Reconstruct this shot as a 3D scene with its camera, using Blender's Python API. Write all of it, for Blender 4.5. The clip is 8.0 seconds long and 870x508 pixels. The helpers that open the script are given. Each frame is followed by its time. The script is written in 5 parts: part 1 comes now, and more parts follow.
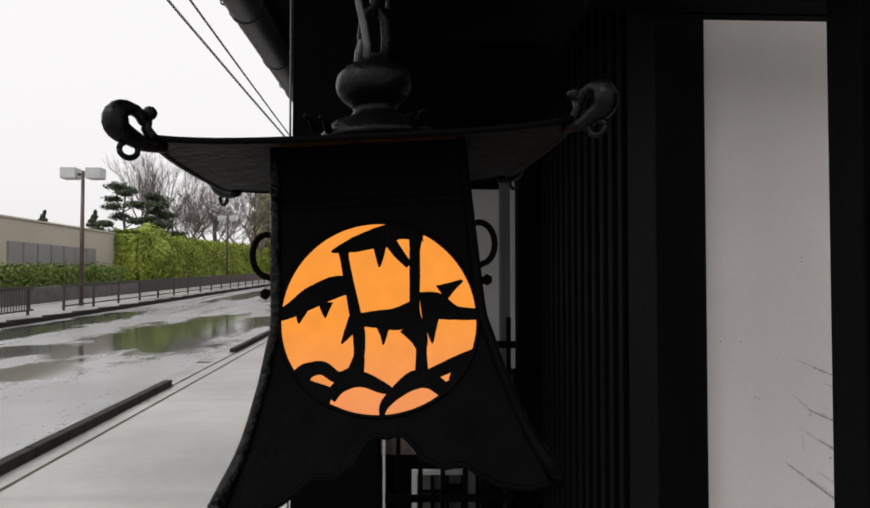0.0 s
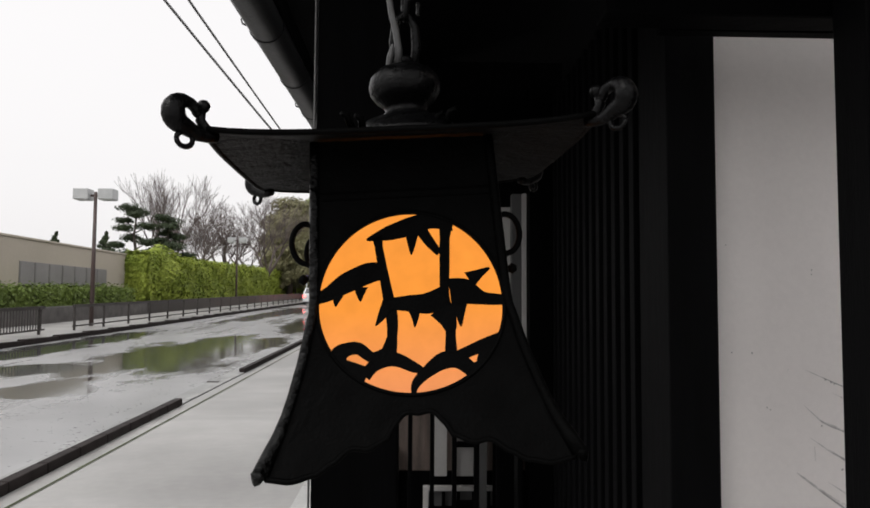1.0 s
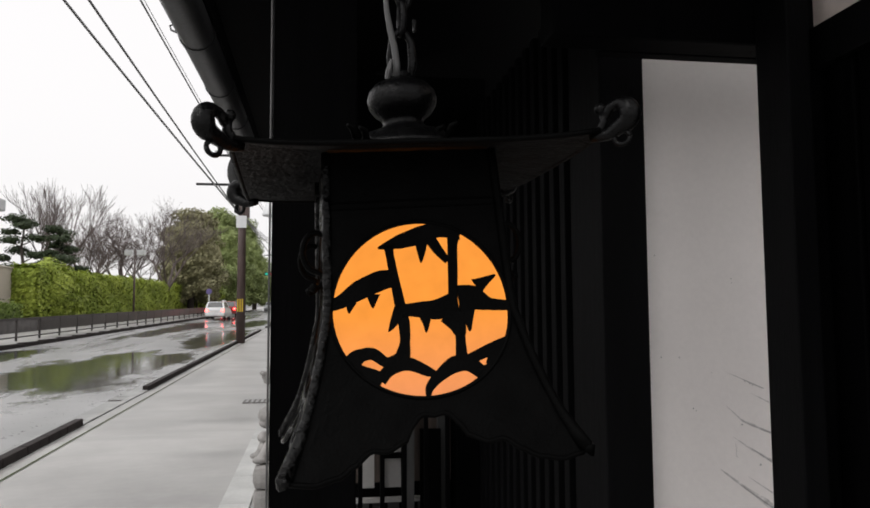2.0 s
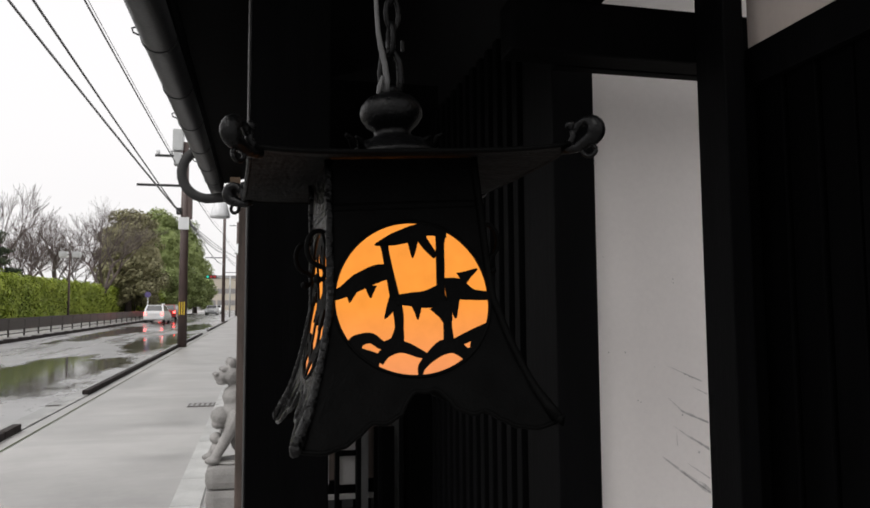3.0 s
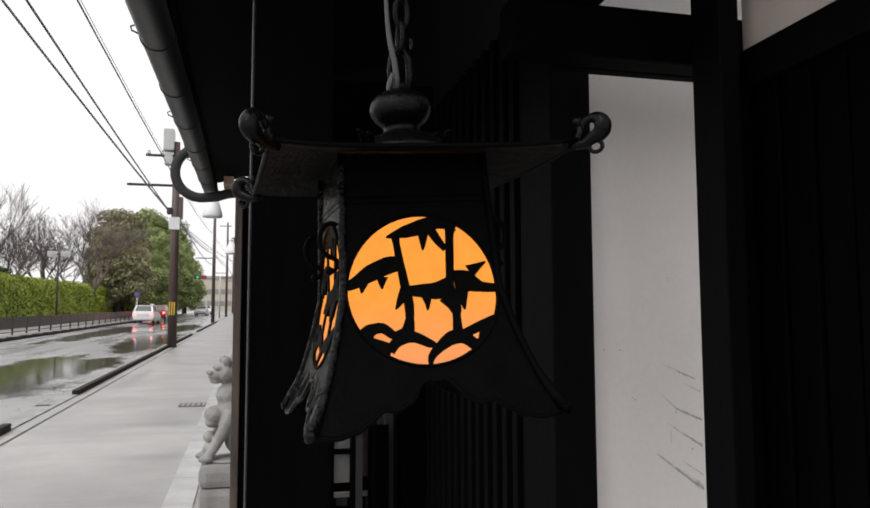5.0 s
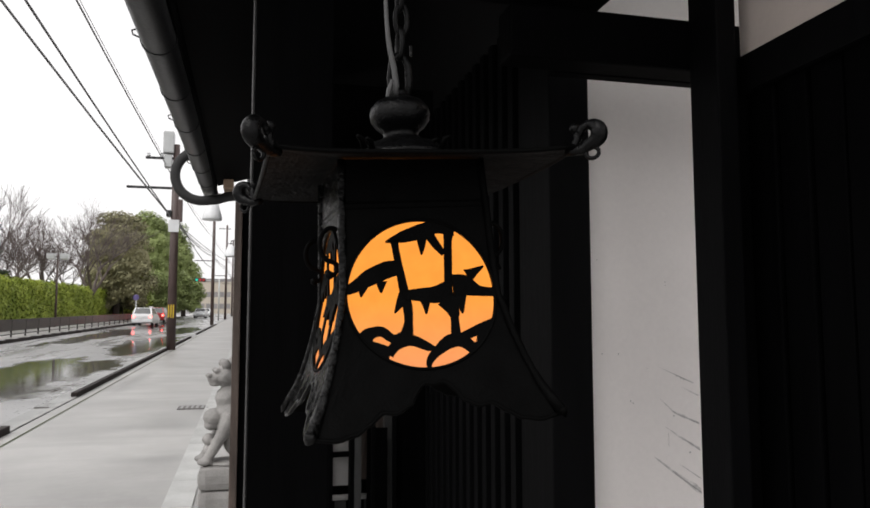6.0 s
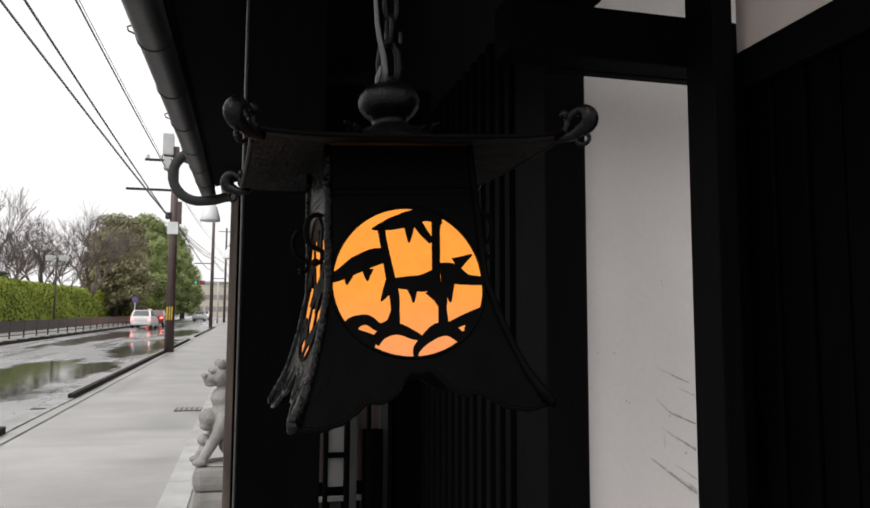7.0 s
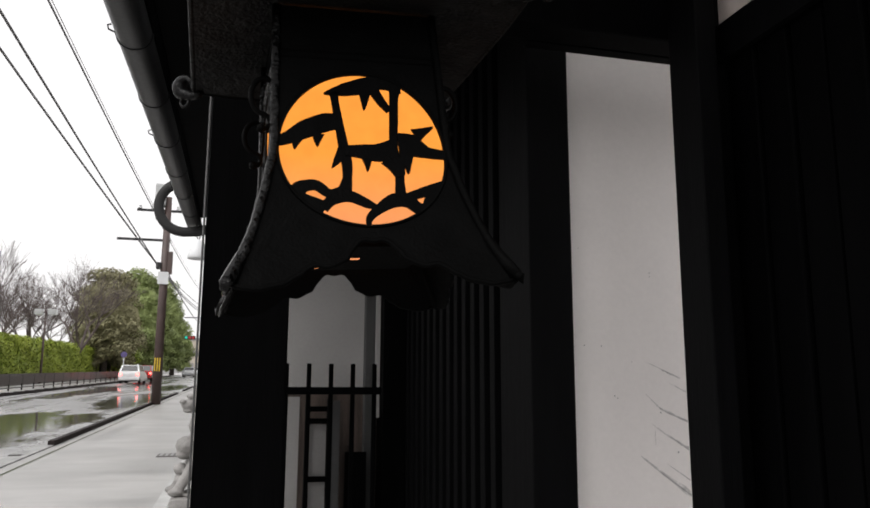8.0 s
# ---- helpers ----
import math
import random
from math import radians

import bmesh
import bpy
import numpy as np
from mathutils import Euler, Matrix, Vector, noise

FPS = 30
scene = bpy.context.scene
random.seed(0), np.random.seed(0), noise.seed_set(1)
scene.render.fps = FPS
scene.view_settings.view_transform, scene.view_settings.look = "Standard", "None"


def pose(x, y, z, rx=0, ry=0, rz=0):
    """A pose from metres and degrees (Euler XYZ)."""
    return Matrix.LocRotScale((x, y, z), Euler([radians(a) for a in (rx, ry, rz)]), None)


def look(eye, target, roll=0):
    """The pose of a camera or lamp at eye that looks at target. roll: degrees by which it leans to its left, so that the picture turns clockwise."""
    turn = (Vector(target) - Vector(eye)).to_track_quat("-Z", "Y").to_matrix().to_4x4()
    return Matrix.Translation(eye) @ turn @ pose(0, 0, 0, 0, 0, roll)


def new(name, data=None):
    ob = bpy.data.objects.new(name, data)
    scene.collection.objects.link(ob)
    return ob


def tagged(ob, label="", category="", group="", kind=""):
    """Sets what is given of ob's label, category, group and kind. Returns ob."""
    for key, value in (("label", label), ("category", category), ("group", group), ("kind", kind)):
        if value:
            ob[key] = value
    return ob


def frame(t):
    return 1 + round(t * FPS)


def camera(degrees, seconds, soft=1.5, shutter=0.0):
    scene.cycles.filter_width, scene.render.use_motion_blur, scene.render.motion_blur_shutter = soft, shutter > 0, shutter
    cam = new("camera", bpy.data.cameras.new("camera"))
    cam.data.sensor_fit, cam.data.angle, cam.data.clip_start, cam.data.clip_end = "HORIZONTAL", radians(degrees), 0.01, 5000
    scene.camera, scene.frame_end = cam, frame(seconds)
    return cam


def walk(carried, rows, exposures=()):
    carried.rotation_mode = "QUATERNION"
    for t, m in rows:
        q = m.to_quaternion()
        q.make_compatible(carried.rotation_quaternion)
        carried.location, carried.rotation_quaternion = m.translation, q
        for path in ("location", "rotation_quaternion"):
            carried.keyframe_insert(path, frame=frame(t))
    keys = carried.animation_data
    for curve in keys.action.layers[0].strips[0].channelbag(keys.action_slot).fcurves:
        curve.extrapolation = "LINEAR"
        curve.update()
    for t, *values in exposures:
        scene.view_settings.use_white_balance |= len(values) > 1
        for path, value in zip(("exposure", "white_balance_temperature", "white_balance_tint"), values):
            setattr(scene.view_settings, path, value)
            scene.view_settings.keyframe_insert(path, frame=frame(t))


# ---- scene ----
cam = camera(60.0, 8.0, soft=1.7)
PATH = [
    (0, pose(-0.0007, 0.4285, 1.8110, 91.850, -0.033, -2.348)),
    (0.5, pose(0.0099, 0.3924, 1.7913, 92.646, -0.232, -1.108)),
    (1, pose(-0.0249, 0.3823, 1.7710, 93.614, -0.362, -1.725)),
    (1.5, pose(-0.0836, 0.3869, 1.7683, 94.485, -0.090, -5.122)),
    (2.8, pose(-0.2096, 0.2773, 1.7499, 94.608, 0.393, -12.598)),
    (3, pose(-0.2175, 0.2618, 1.7459, 94.796, 0.347, -13.043)),
    (3.5, pose(-0.2309, 0.2522, 1.7361, 94.724, 0.162, -13.649)),
    (4, pose(-0.2364, 0.2562, 1.7358, 94.907, 0.178, -13.630)),
    (4.5, pose(-0.2428, 0.2515, 1.7321, 94.849, 0.214, -13.718)),
    (6, pose(-0.2494, 0.2327, 1.7330, 95.148, 0.014, -13.847)),
    (6.5, pose(-0.2468, 0.2263, 1.7325, 95.269, -0.059, -13.800)),
    (7, pose(-0.2298, 0.2468, 1.7133, 95.450, -0.254, -13.911)),
    (7.5, pose(-0.2123, 0.2772, 1.6456, 94.997, -0.016, -14.858)),
    (8, pose(-0.1593, 0.3450, 1.4952, 99.760, -0.211, -14.431)),
]
walk(cam, PATH, exposures=((0.0, 0.0), (1.5, 0.04), (3.0, 0.08), (4.0, 0.10), (4.5, 0.15), (6.0, 0.22), (8.0, 0.22)))

# ---- light: overcast sky, one very soft sun, the lantern's own glow ----
world = bpy.data.worlds.new("overcast_sky")
scene.world = world
world.use_nodes = True
wn, wl = world.node_tree.nodes, world.node_tree.links
wn.clear()
w_out = wn.new("ShaderNodeOutputWorld")
w_bg = wn.new("ShaderNodeBackground")
w_sky = wn.new("ShaderNodeTexSky")
w_sky.sky_type, w_sky.sun_disc = "NISHITA", False
w_sky.sun_elevation, w_sky.sun_rotation = radians(52), radians(-120)
w_sky.dust_density, w_sky.air_density = 6.0, 1.5
w_hsv = wn.new("ShaderNodeHueSaturation")
w_hsv.inputs["Saturation"].default_value = 0.10
w_mix = wn.new("ShaderNodeMixRGB")
w_mix.inputs[0].default_value = 0.72
w_mix.inputs[2].default_value = (8.95, 8.75, 8.8, 1)
wl.new(w_sky.outputs[0], w_hsv.inputs["Color"])
wl.new(w_hsv.outputs[0], w_mix.inputs[1])
wl.new(w_mix.outputs[0], w_bg.inputs[0])
w_bg.inputs[1].default_value = 0.130
wl.new(w_bg.outputs[0], w_out.inputs[0])
sun = new("sun", bpy.data.lights.new("sun", "SUN"))
sun.data.energy, sun.data.angle, sun.data.color = 1.2, radians(40), (1.0, 0.98, 0.95)
sun.matrix_world = look((-30, -20, 50), (0, 10, 0))
scene.view_settings.exposure = 0.0


# ---- materials ----
def material(name, color, rough=0.6, metal=0.0, vary=0.25, scale=6.0, fine=60.0, bump=0.1, color2=None, per_piece=0.0,
             spec=0.5, stretch=(1, 1, 1), rough_vary=0.1, sat=1.0):
    m = bpy.data.materials.new(name)
    m.use_nodes = True
    n, l = m.node_tree.nodes, m.node_tree.links
    b = n["Principled BSDF"]
    co = n.new("ShaderNodeTexCoord")
    mp = n.new("ShaderNodeMapping")
    mp.inputs["Scale"].default_value = stretch
    l.new(co.outputs["Object"], mp.inputs[0])
    big, small = n.new("ShaderNodeTexNoise"), n.new("ShaderNodeTexNoise")
    big.inputs["Scale"].default_value, big.inputs["Detail"].default_value = scale, 4
    small.inputs["Scale"].default_value, small.inputs["Detail"].default_value = fine, 5
    for t in (big, small):
        l.new(mp.outputs[0], t.inputs["Vector"])
    add = n.new("ShaderNodeMath")
    add.operation = "MULTIPLY_ADD"
    l.new(small.outputs[0], add.inputs[0])
    add.inputs[1].default_value = 0.45
    l.new(big.outputs[0], add.inputs[2])
    ramp = n.new("ShaderNodeValToRGB")
    ramp.color_ramp.elements[0].position, ramp.color_ramp.elements[1].position = 0.45, 0.98
    c2 = color2 or tuple(min(1, c * (1 + vary)) for c in color)
    ramp.color_ramp.elements[0].color = (*[c * (1 - vary) for c in color], 1)
    ramp.color_ramp.elements[1].color = (*c2, 1)
    l.new(add.outputs[0], ramp.inputs[0])
    last = ramp.outputs[0]
    if per_piece:
        info, hsv = n.new("ShaderNodeObjectInfo"), n.new("ShaderNodeHueSaturation")
        mr = n.new("ShaderNodeMapRange")
        mr.inputs["To Min"].default_value, mr.inputs["To Max"].default_value = 1 - per_piece, 1 + per_piece
        l.new(info.outputs["Random"], mr.inputs[0])
        l.new(mr.outputs[0], hsv.inputs["Value"])
        l.new(last, hsv.inputs["Color"])
        last = hsv.outputs[0]
    l.new(last, b.inputs["Base Color"])
    rr = n.new("ShaderNodeMapRange")
    rr.inputs["To Min"].default_value, rr.inputs["To Max"].default_value = max(0.02, rough - rough_vary), min(1, rough + rough_vary)
    l.new(small.outputs[0], rr.inputs[0])
    l.new(rr.outputs[0], b.inputs["Roughness"])
    b.inputs["Metallic"].default_value = metal
    b.inputs["Specular IOR Level"].default_value = spec
    if bump:
        bp = n.new("ShaderNodeBump")
        bp.inputs["Strength"].default_value, bp.inputs["Distance"].default_value = bump, 0.01
        l.new(add.outputs[0], bp.inputs["Height"])
        l.new(bp.outputs[0], b.inputs["Normal"])
    return m


def glow(name, low, high, strength, z0, z1):
    """Lit paper: it gives off light, warmest in its middle height."""
    m = bpy.data.materials.new(name)
    m.use_nodes = True
    n, l = m.node_tree.nodes, m.node_tree.links
    n.clear()
    out, em = n.new("ShaderNodeOutputMaterial"), n.new("ShaderNodeEmission")
    co, sep, mr, mix = n.new("ShaderNodeTexCoord"), n.new("ShaderNodeSeparateXYZ"), n.new("ShaderNodeMapRange"), n.new("ShaderNodeMixRGB")
    nz, mul = n.new("ShaderNodeTexNoise"), n.new("ShaderNodeMapRange")
    nz.inputs["Scale"].default_value, nz.inputs["Detail"].default_value = 45, 6
    l.new(co.outputs["Object"], sep.inputs[0])
    l.new(co.outputs["Object"], nz.inputs["Vector"])
    mr.inputs["From Min"].default_value, mr.inputs["From Max"].default_value = z0, z1
    l.new(sep.outputs["Z"], mr.inputs[0])
    l.new(mr.outputs[0], mix.inputs[0])
    mix.inputs[1].default_value, mix.inputs[2].default_value = (*low, 1), (*high, 1)
    mul.inputs["To Min"].default_value, mul.inputs["To Max"].default_value = strength * 0.86, strength * 1.14
    l.new(nz.outputs[0], mul.inputs[0])
    l.new(mix.outputs[0], em.inputs[0])
    l.new(mul.outputs[0], em.inputs[1])
    l.new(em.outputs[0], out.inputs[0])
    return m


def leafy(name, dark, light, scale=0.8):
    m = material(name, dark, 0.6, 0, 0.1, scale, 9.0, 0, color2=light, spec=0.3)
    n, l = m.node_tree.nodes, m.node_tree.links
    geo, hsv = n.new("ShaderNodeNewGeometry"), n.new("ShaderNodeHueSaturation")
    mr = n.new("ShaderNodeMapRange")
    mr.inputs["To Min"].default_value, mr.inputs["To Max"].default_value = 0.84, 1.16
    l.new(geo.outputs["Random Per Island"], mr.inputs[0])
    l.new(mr.outputs[0], hsv.inputs["Value"])
    b = n["Principled BSDF"]
    l.new(b.inputs["Base Color"].links[0].from_socket, hsv.inputs["Color"])
    l.new(hsv.outputs[0], b.inputs["Base Color"])
    return m


BRONZE = material("dark_bronze", (0.0016, 0.0016, 0.0016), 0.55, 0.0, 0.4, 30, 240, 0.25, rough_vary=0.18, spec=0.03)
# same bronze made glossier, for parts that catch the street's sky light
BRONZE_SHEEN = material("sheen_bronze", (0.0018, 0.0018, 0.0018), 0.22, 0.0, 0.6, 45, 110, 0.9, rough_vary=0.14, spec=0.14)
# same bronze made lighter: the roof's skylit underside is in the colour
BRONZE_ROOF = material("roof_bronze", (0.007, 0.007, 0.007), 0.5, 0, 0.8, 32, 200, 0.9, rough_vary=0.2, spec=0.09)
CAST_BRONZE = material("cast_bronze", (0.0022, 0.0022, 0.0024), 0.30, 0.0, 0.5, 60, 220, 0.25, rough_vary=0.10, spec=0.13)
# white plaster greyed down: the recess's shade is in this base colour
RECESS_SHADE_PLASTER = material("recess_shade_plaster", (0.37, 0.36, 0.35), 0.85, 0, 0.1, 2.0, 60, 0.08)
DULL_PANEL = material("dull_grey_panel", (0.06, 0.06, 0.06), 0.7, 0, 0.2, 3, 40, 0.05)
PAPER = glow("lit_paper", (0.88, 0.31, 0.12), (0.99, 0.335, 0.05), 0.98, -0.10, 0.0)
BLACK_WOOD = material("black_stained_wood", (0.0016, 0.0016, 0.0018), 0.6, 0, 0.35, 4, 50, 0.25, stretch=(6, 6, 0.6), spec=0.02)
GREY_WOOD = material("charcoal_stained_wood", (0.0026, 0.0026, 0.0030), 0.6, 0, 0.35, 4, 50, 0.25, stretch=(6, 6, 0.6), spec=0.06)
BROWN_WOOD = material("weathered_brown_wood", (0.075, 0.056, 0.047), 0.8, 0, 0.6, 3, 40, 0.5, stretch=(8, 8, 0.8))
PLASTER = material("white_plaster", (0.81, 0.77, 0.75), 0.85, 0, 0.05, 2.5, 60, 0.08)
# white plaster toned tan: the shadow under the eave is in the colour
EAVE_SHADE_PLASTER = material("eave_shade_plaster", (0.66, 0.58, 0.53), 0.85, 0, 0.06, 2.5, 60, 0.08)
DARK_SOOT = material("dark_scuff", (0.34, 0.33, 0.32), 0.9, 0, 0.4, 30, 120, 0)
SOOT = material("soot_scuff", (0.60, 0.575, 0.56), 0.9, 0, 0.4, 30, 120, 0)
GUTTER_M = material("dark_painted_metal", (0.010, 0.010, 0.011), 0.42, 0.0, 0.4, 8, 90, 0.15)
CABLE_M = material("grey_cable", (0.06, 0.06, 0.06), 0.4, 0, 0.2, 20, 90, 0.1)
# black wire lightened to grey, with the distance haze put into the colour
WIRE_M = material("hazed_wire", (0.13, 0.13, 0.13), 0.6, 0, 0.2, 20, 90, 0)
RAW_WOOD = material("raw_wood", (0.42, 0.30, 0.21), 0.7, 0, 0.2, 6, 60, 0.2, stretch=(1, 6, 1))
CONCRETE = material("wet_concrete_paving", (0.315, 0.307, 0.298), 0.42, 0, 0.32, 0.7, 11, 0.15, rough_vary=0.14)
EDGE_STONE = material("pale_edge_stone", (0.42, 0.42, 0.41), 0.5, 0, 0.2, 3, 40, 0.2, per_piece=0.08)
KERB_M = material("wet_kerb_concrete", (0.028, 0.023, 0.022), 0.6, 0, 0.35, 4, 50, 0.3, per_piece=0.12, spec=0.06)
ASPHALT = material("wet_asphalt", (0.235, 0.233, 0.235), 0.31, 0, 0.42, 0.5, 14, 0.04, rough_vary=0.1)
GUTTER_STONE = material("grey_gutter_concrete", (0.26, 0.26, 0.255), 0.5, 0, 0.3, 2, 30, 0.2)
DARK_STONE = material("dark_wet_stone", (0.10, 0.092, 0.088), 0.6, 0, 0.4, 2.5, 20, 0.5)
MOSS = material("moss", (0.06, 0.075, 0.03), 0.9, 0, 0.4, 5, 60, 0.4)
STONE = material("grey_granite", (0.27, 0.26, 0.25), 0.7, 0, 0.3, 7, 90, 0.5)
EARTH = material("wet_gravel_ground", (0.14, 0.135, 0.125), 0.6, 0, 0.3, 0.3, 8, 0.3)
HEDGE_M = leafy("hedge_leaf", (0.17, 0.24, 0.030), (0.37, 0.43, 0.065), 0.6)
SHRUB_M = leafy("shrub_leaf", (0.08, 0.125, 0.02), (0.18, 0.245, 0.05), 0.5)
# evergreen and olive leaves are lightened; rain haze is part of these colours
BROAD_M = leafy("evergreen_leaf", (0.15, 0.19, 0.065), (0.29, 0.345, 0.13), 0.35)
OLIVE_M = leafy("olive_leaf", (0.165, 0.158, 0.085), (0.275, 0.26, 0.14), 0.35)
PINE_M = leafy("pine_needle", (0.02, 0.035, 0.015), (0.05, 0.07, 0.03), 0.4)
BARK = material("wet_bark", (0.075, 0.06, 0.052), 0.8, 0, 0.4, 4, 30, 0.4)
TWIG_M = material("bare_twig", (0.105, 0.082, 0.076), 0.8, 0, 0.3, 2, 20, 0)
RAIL_M = material("dark_brown_rail_paint", (0.035, 0.03, 0.028), 0.45, 0, 0.3, 5, 60, 0.1)
POLE_M = material("brown_painted_pole", (0.075, 0.05, 0.045), 0.5, 0, 0.3, 2, 40, 0.1)
WHITE_M = material("white_paint", (0.70, 0.71, 0.72), 0.4, 0, 0.06, 4, 40, 0)
YELLOW_M = material("yellow_band", (0.62, 0.42, 0.03), 0.5, 0, 0.1, 4, 40, 0)
BEIGE = material("beige_render_wall", (0.47, 0.42, 0.35), 0.8, 0, 0.08, 0.3, 6, 0.05)
GREY_PANEL = material("grey_panel", (0.24, 0.23, 0.23), 0.5, 0, 0.15, 0.6, 8, 0.05)
LAMP_M = material("grey_lamp_head", (0.45, 0.46, 0.46), 0.35, 0, 0.1, 4, 40, 0)
CAR_WHITE = material("white_car_paint", (0.72, 0.73, 0.74), 0.2, 0, 0.03, 2, 20, 0)
CAR_RED = material("red_car_paint", (0.25, 0.02, 0.02), 0.2, 0, 0.05, 2, 20, 0)
CAR_GREY = material("silver_car_paint", (0.42, 0.43, 0.44), 0.25, 0.3, 0.05, 2, 20, 0)
GLASS_M = material("dark_window_glass", (0.02, 0.022, 0.025), 0.08, 0, 0.2, 2, 20, 0)
RUBBER = material("tyre_rubber", (0.02, 0.02, 0.02), 0.8, 0, 0.2, 8, 60, 0.1)
TAIL = glow("lit_tail_lamp", (1.0, 0.06, 0.05), (1.0, 0.06, 0.05), 12.0, 0, 1)
DIM_RED = material("red_lens", (0.45, 0.03, 0.03), 0.3, 0, 0.1, 4, 30, 0)
TEAL = glow("lit_green_signal", (0.05, 0.65, 0.45), (0.05, 0.65, 0.45), 0.8, 0, 1)


# ---- building blocks ----
def part(name, bm, mat_, parent=None, label="", smooth=False):
    me = bpy.data.meshes.new(name)
    bmesh.ops.recalc_face_normals(bm, faces=bm.faces)
    bm.to_mesh(me)
    bm.free()
    me.materials.append(mat_)
    if smooth:
        for p in me.polygons:
            p.use_smooth = True
    ob = new(name, me)
    if parent is not None:
        ob.parent = parent
    if label:
        ob["label"] = label
    return ob


def thing(name, label, category, at=(0, 0, 0), rz=0, group="", kind=""):
    ob = new(name)
    ob.matrix_world = pose(*at, 0, 0, rz)
    return tagged(ob, label, category, group, kind)


def box(bm, x0, x1, y0, y1, z0, z1, bevel=0.0):
    r = bmesh.ops.create_cube(bm, size=1, matrix=Matrix.Translation(((x0 + x1) / 2, (y0 + y1) / 2, (z0 + z1) / 2))
                              @ Matrix.Diagonal((abs(x1 - x0), abs(y1 - y0), abs(z1 - z0), 1)))
    if bevel:
        edges = list({e for v in r["verts"] for e in v.link_edges})
        bmesh.ops.bevel(bm, geom=edges, offset=bevel, segments=2, affect="EDGES", profile=0.6)
    return bm


def boxed(*a, bevel=0.0):
    return box(bmesh.new(), *a, bevel=bevel)


def tube(bm, path, radius, sides=8, cap=True):
    """A tube along a list of points; radius may be a number or one number a point."""
    pts = [Vector(p) for p in path]
    rad = radius if isinstance(radius, (list, tuple)) else [radius] * len(pts)
    rings, up = [], None
    for i, p in enumerate(pts):
        d = (pts[min(i + 1, len(pts) - 1)] - pts[max(i - 1, 0)]).normalized()
        if up is None:
            up = d.orthogonal().normalized()
        up = (up - d * up.dot(d))
        up = up.normalized() if up.length > 1e-6 else d.orthogonal().normalized()
        side = d.cross(up)
        rings.append([bm.verts.new(p + (up * math.cos(a) + side * math.sin(a)) * rad[i])
                      for a in (2 * math.pi * k / sides for k in range(sides))])
    for a, b in zip(rings, rings[1:]):
        for k in range(sides):
            bm.faces.new((a[k], a[(k + 1) % sides], b[(k + 1) % sides], b[k]))
    if cap:
        bm.faces.new(rings[0][::-1])
        bm.faces.new(rings[-1])
    return bm


def lathe(bm, profile, centre=(0, 0, 0), sides=20):
    c = Vector(centre)
    rings = [[bm.verts.new(c + Vector((r * math.cos(a), r * math.sin(a), z))) for a in (2 * math.pi * k / sides for k in range(sides))]
             for r, z in profile]
    for a, b in zip(rings, rings[1:]):
        for k in range(sides):
            bm.faces.new((a[k], a[(k + 1) % sides], b[(k + 1) % sides], b[k]))
    bm.faces.new(rings[0][::-1])
    bm.faces.new(rings[-1])
    return bm


def blob(bm, at, size, sub=2, turn=None):
    m = Matrix.Translation(at) @ (turn or Matrix.Identity(4)) @ Matrix.Diagonal((*size, 1))
    bmesh.ops.create_icosphere(bm, subdivisions=sub, radius=1, matrix=m)
    return bm


def ground_z(y):
    """The street climbs gently away from the camera."""
    return 0.25 + 0.018 * y


def sheet(bm, x0, x1, y0, y1, lift=0.0, steps=1, depth=0.0):
    """A strip of the sloping ground, with thickness where depth is given."""
    ys = [y0 + (y1 - y0) * i / steps for i in range(steps + 1)]
    top = [[bm.verts.new((x, y, ground_z(y) + lift)) for x in (x0, x1)] for y in ys]
    for a, b in zip(top, top[1:]):
        bm.faces.new((a[0], a[1], b[1], b[0]))
    if depth:
        low = [[bm.verts.new((v.co.x, v.co.y, v.co.z - depth)) for v in r] for r in top]
        for i in range(steps):
            bm.faces.new((top[i][0], top[i + 1][0], low[i + 1][0], low[i][0]))
            bm.faces.new((top[i][1], low[i][1], low[i + 1][1], top[i + 1][1]))
        bm.faces.new((top[0][0], low[0][0], low[0][1], top[0][1]))
        bm.faces.new((top[-1][0], top[-1][1], low[-1][1], low[-1][0]))
    return bm


def leaves(bm, rnd, centre, size, count, leaf, shell=0.55):
    """Many small leaf clumps in an uneven ellipsoid."""
    c = Vector(centre)
    for _ in range(count):
        d = Vector((rnd.gauss(0, 1), rnd.gauss(0, 1), rnd.gauss(0, 1))).normalized()
        r = shell + (1 - shell) * rnd.random()
        bump = 1 + 0.22 * noise.noise(d * 2.3 + c * 0.37)
        p = c + Vector((d.x * size[0], d.y * size[1], d.z * size[2])) * r * bump
        leaf_at(bm, rnd, p, leaf * rnd.uniform(0.6, 1.3), d)


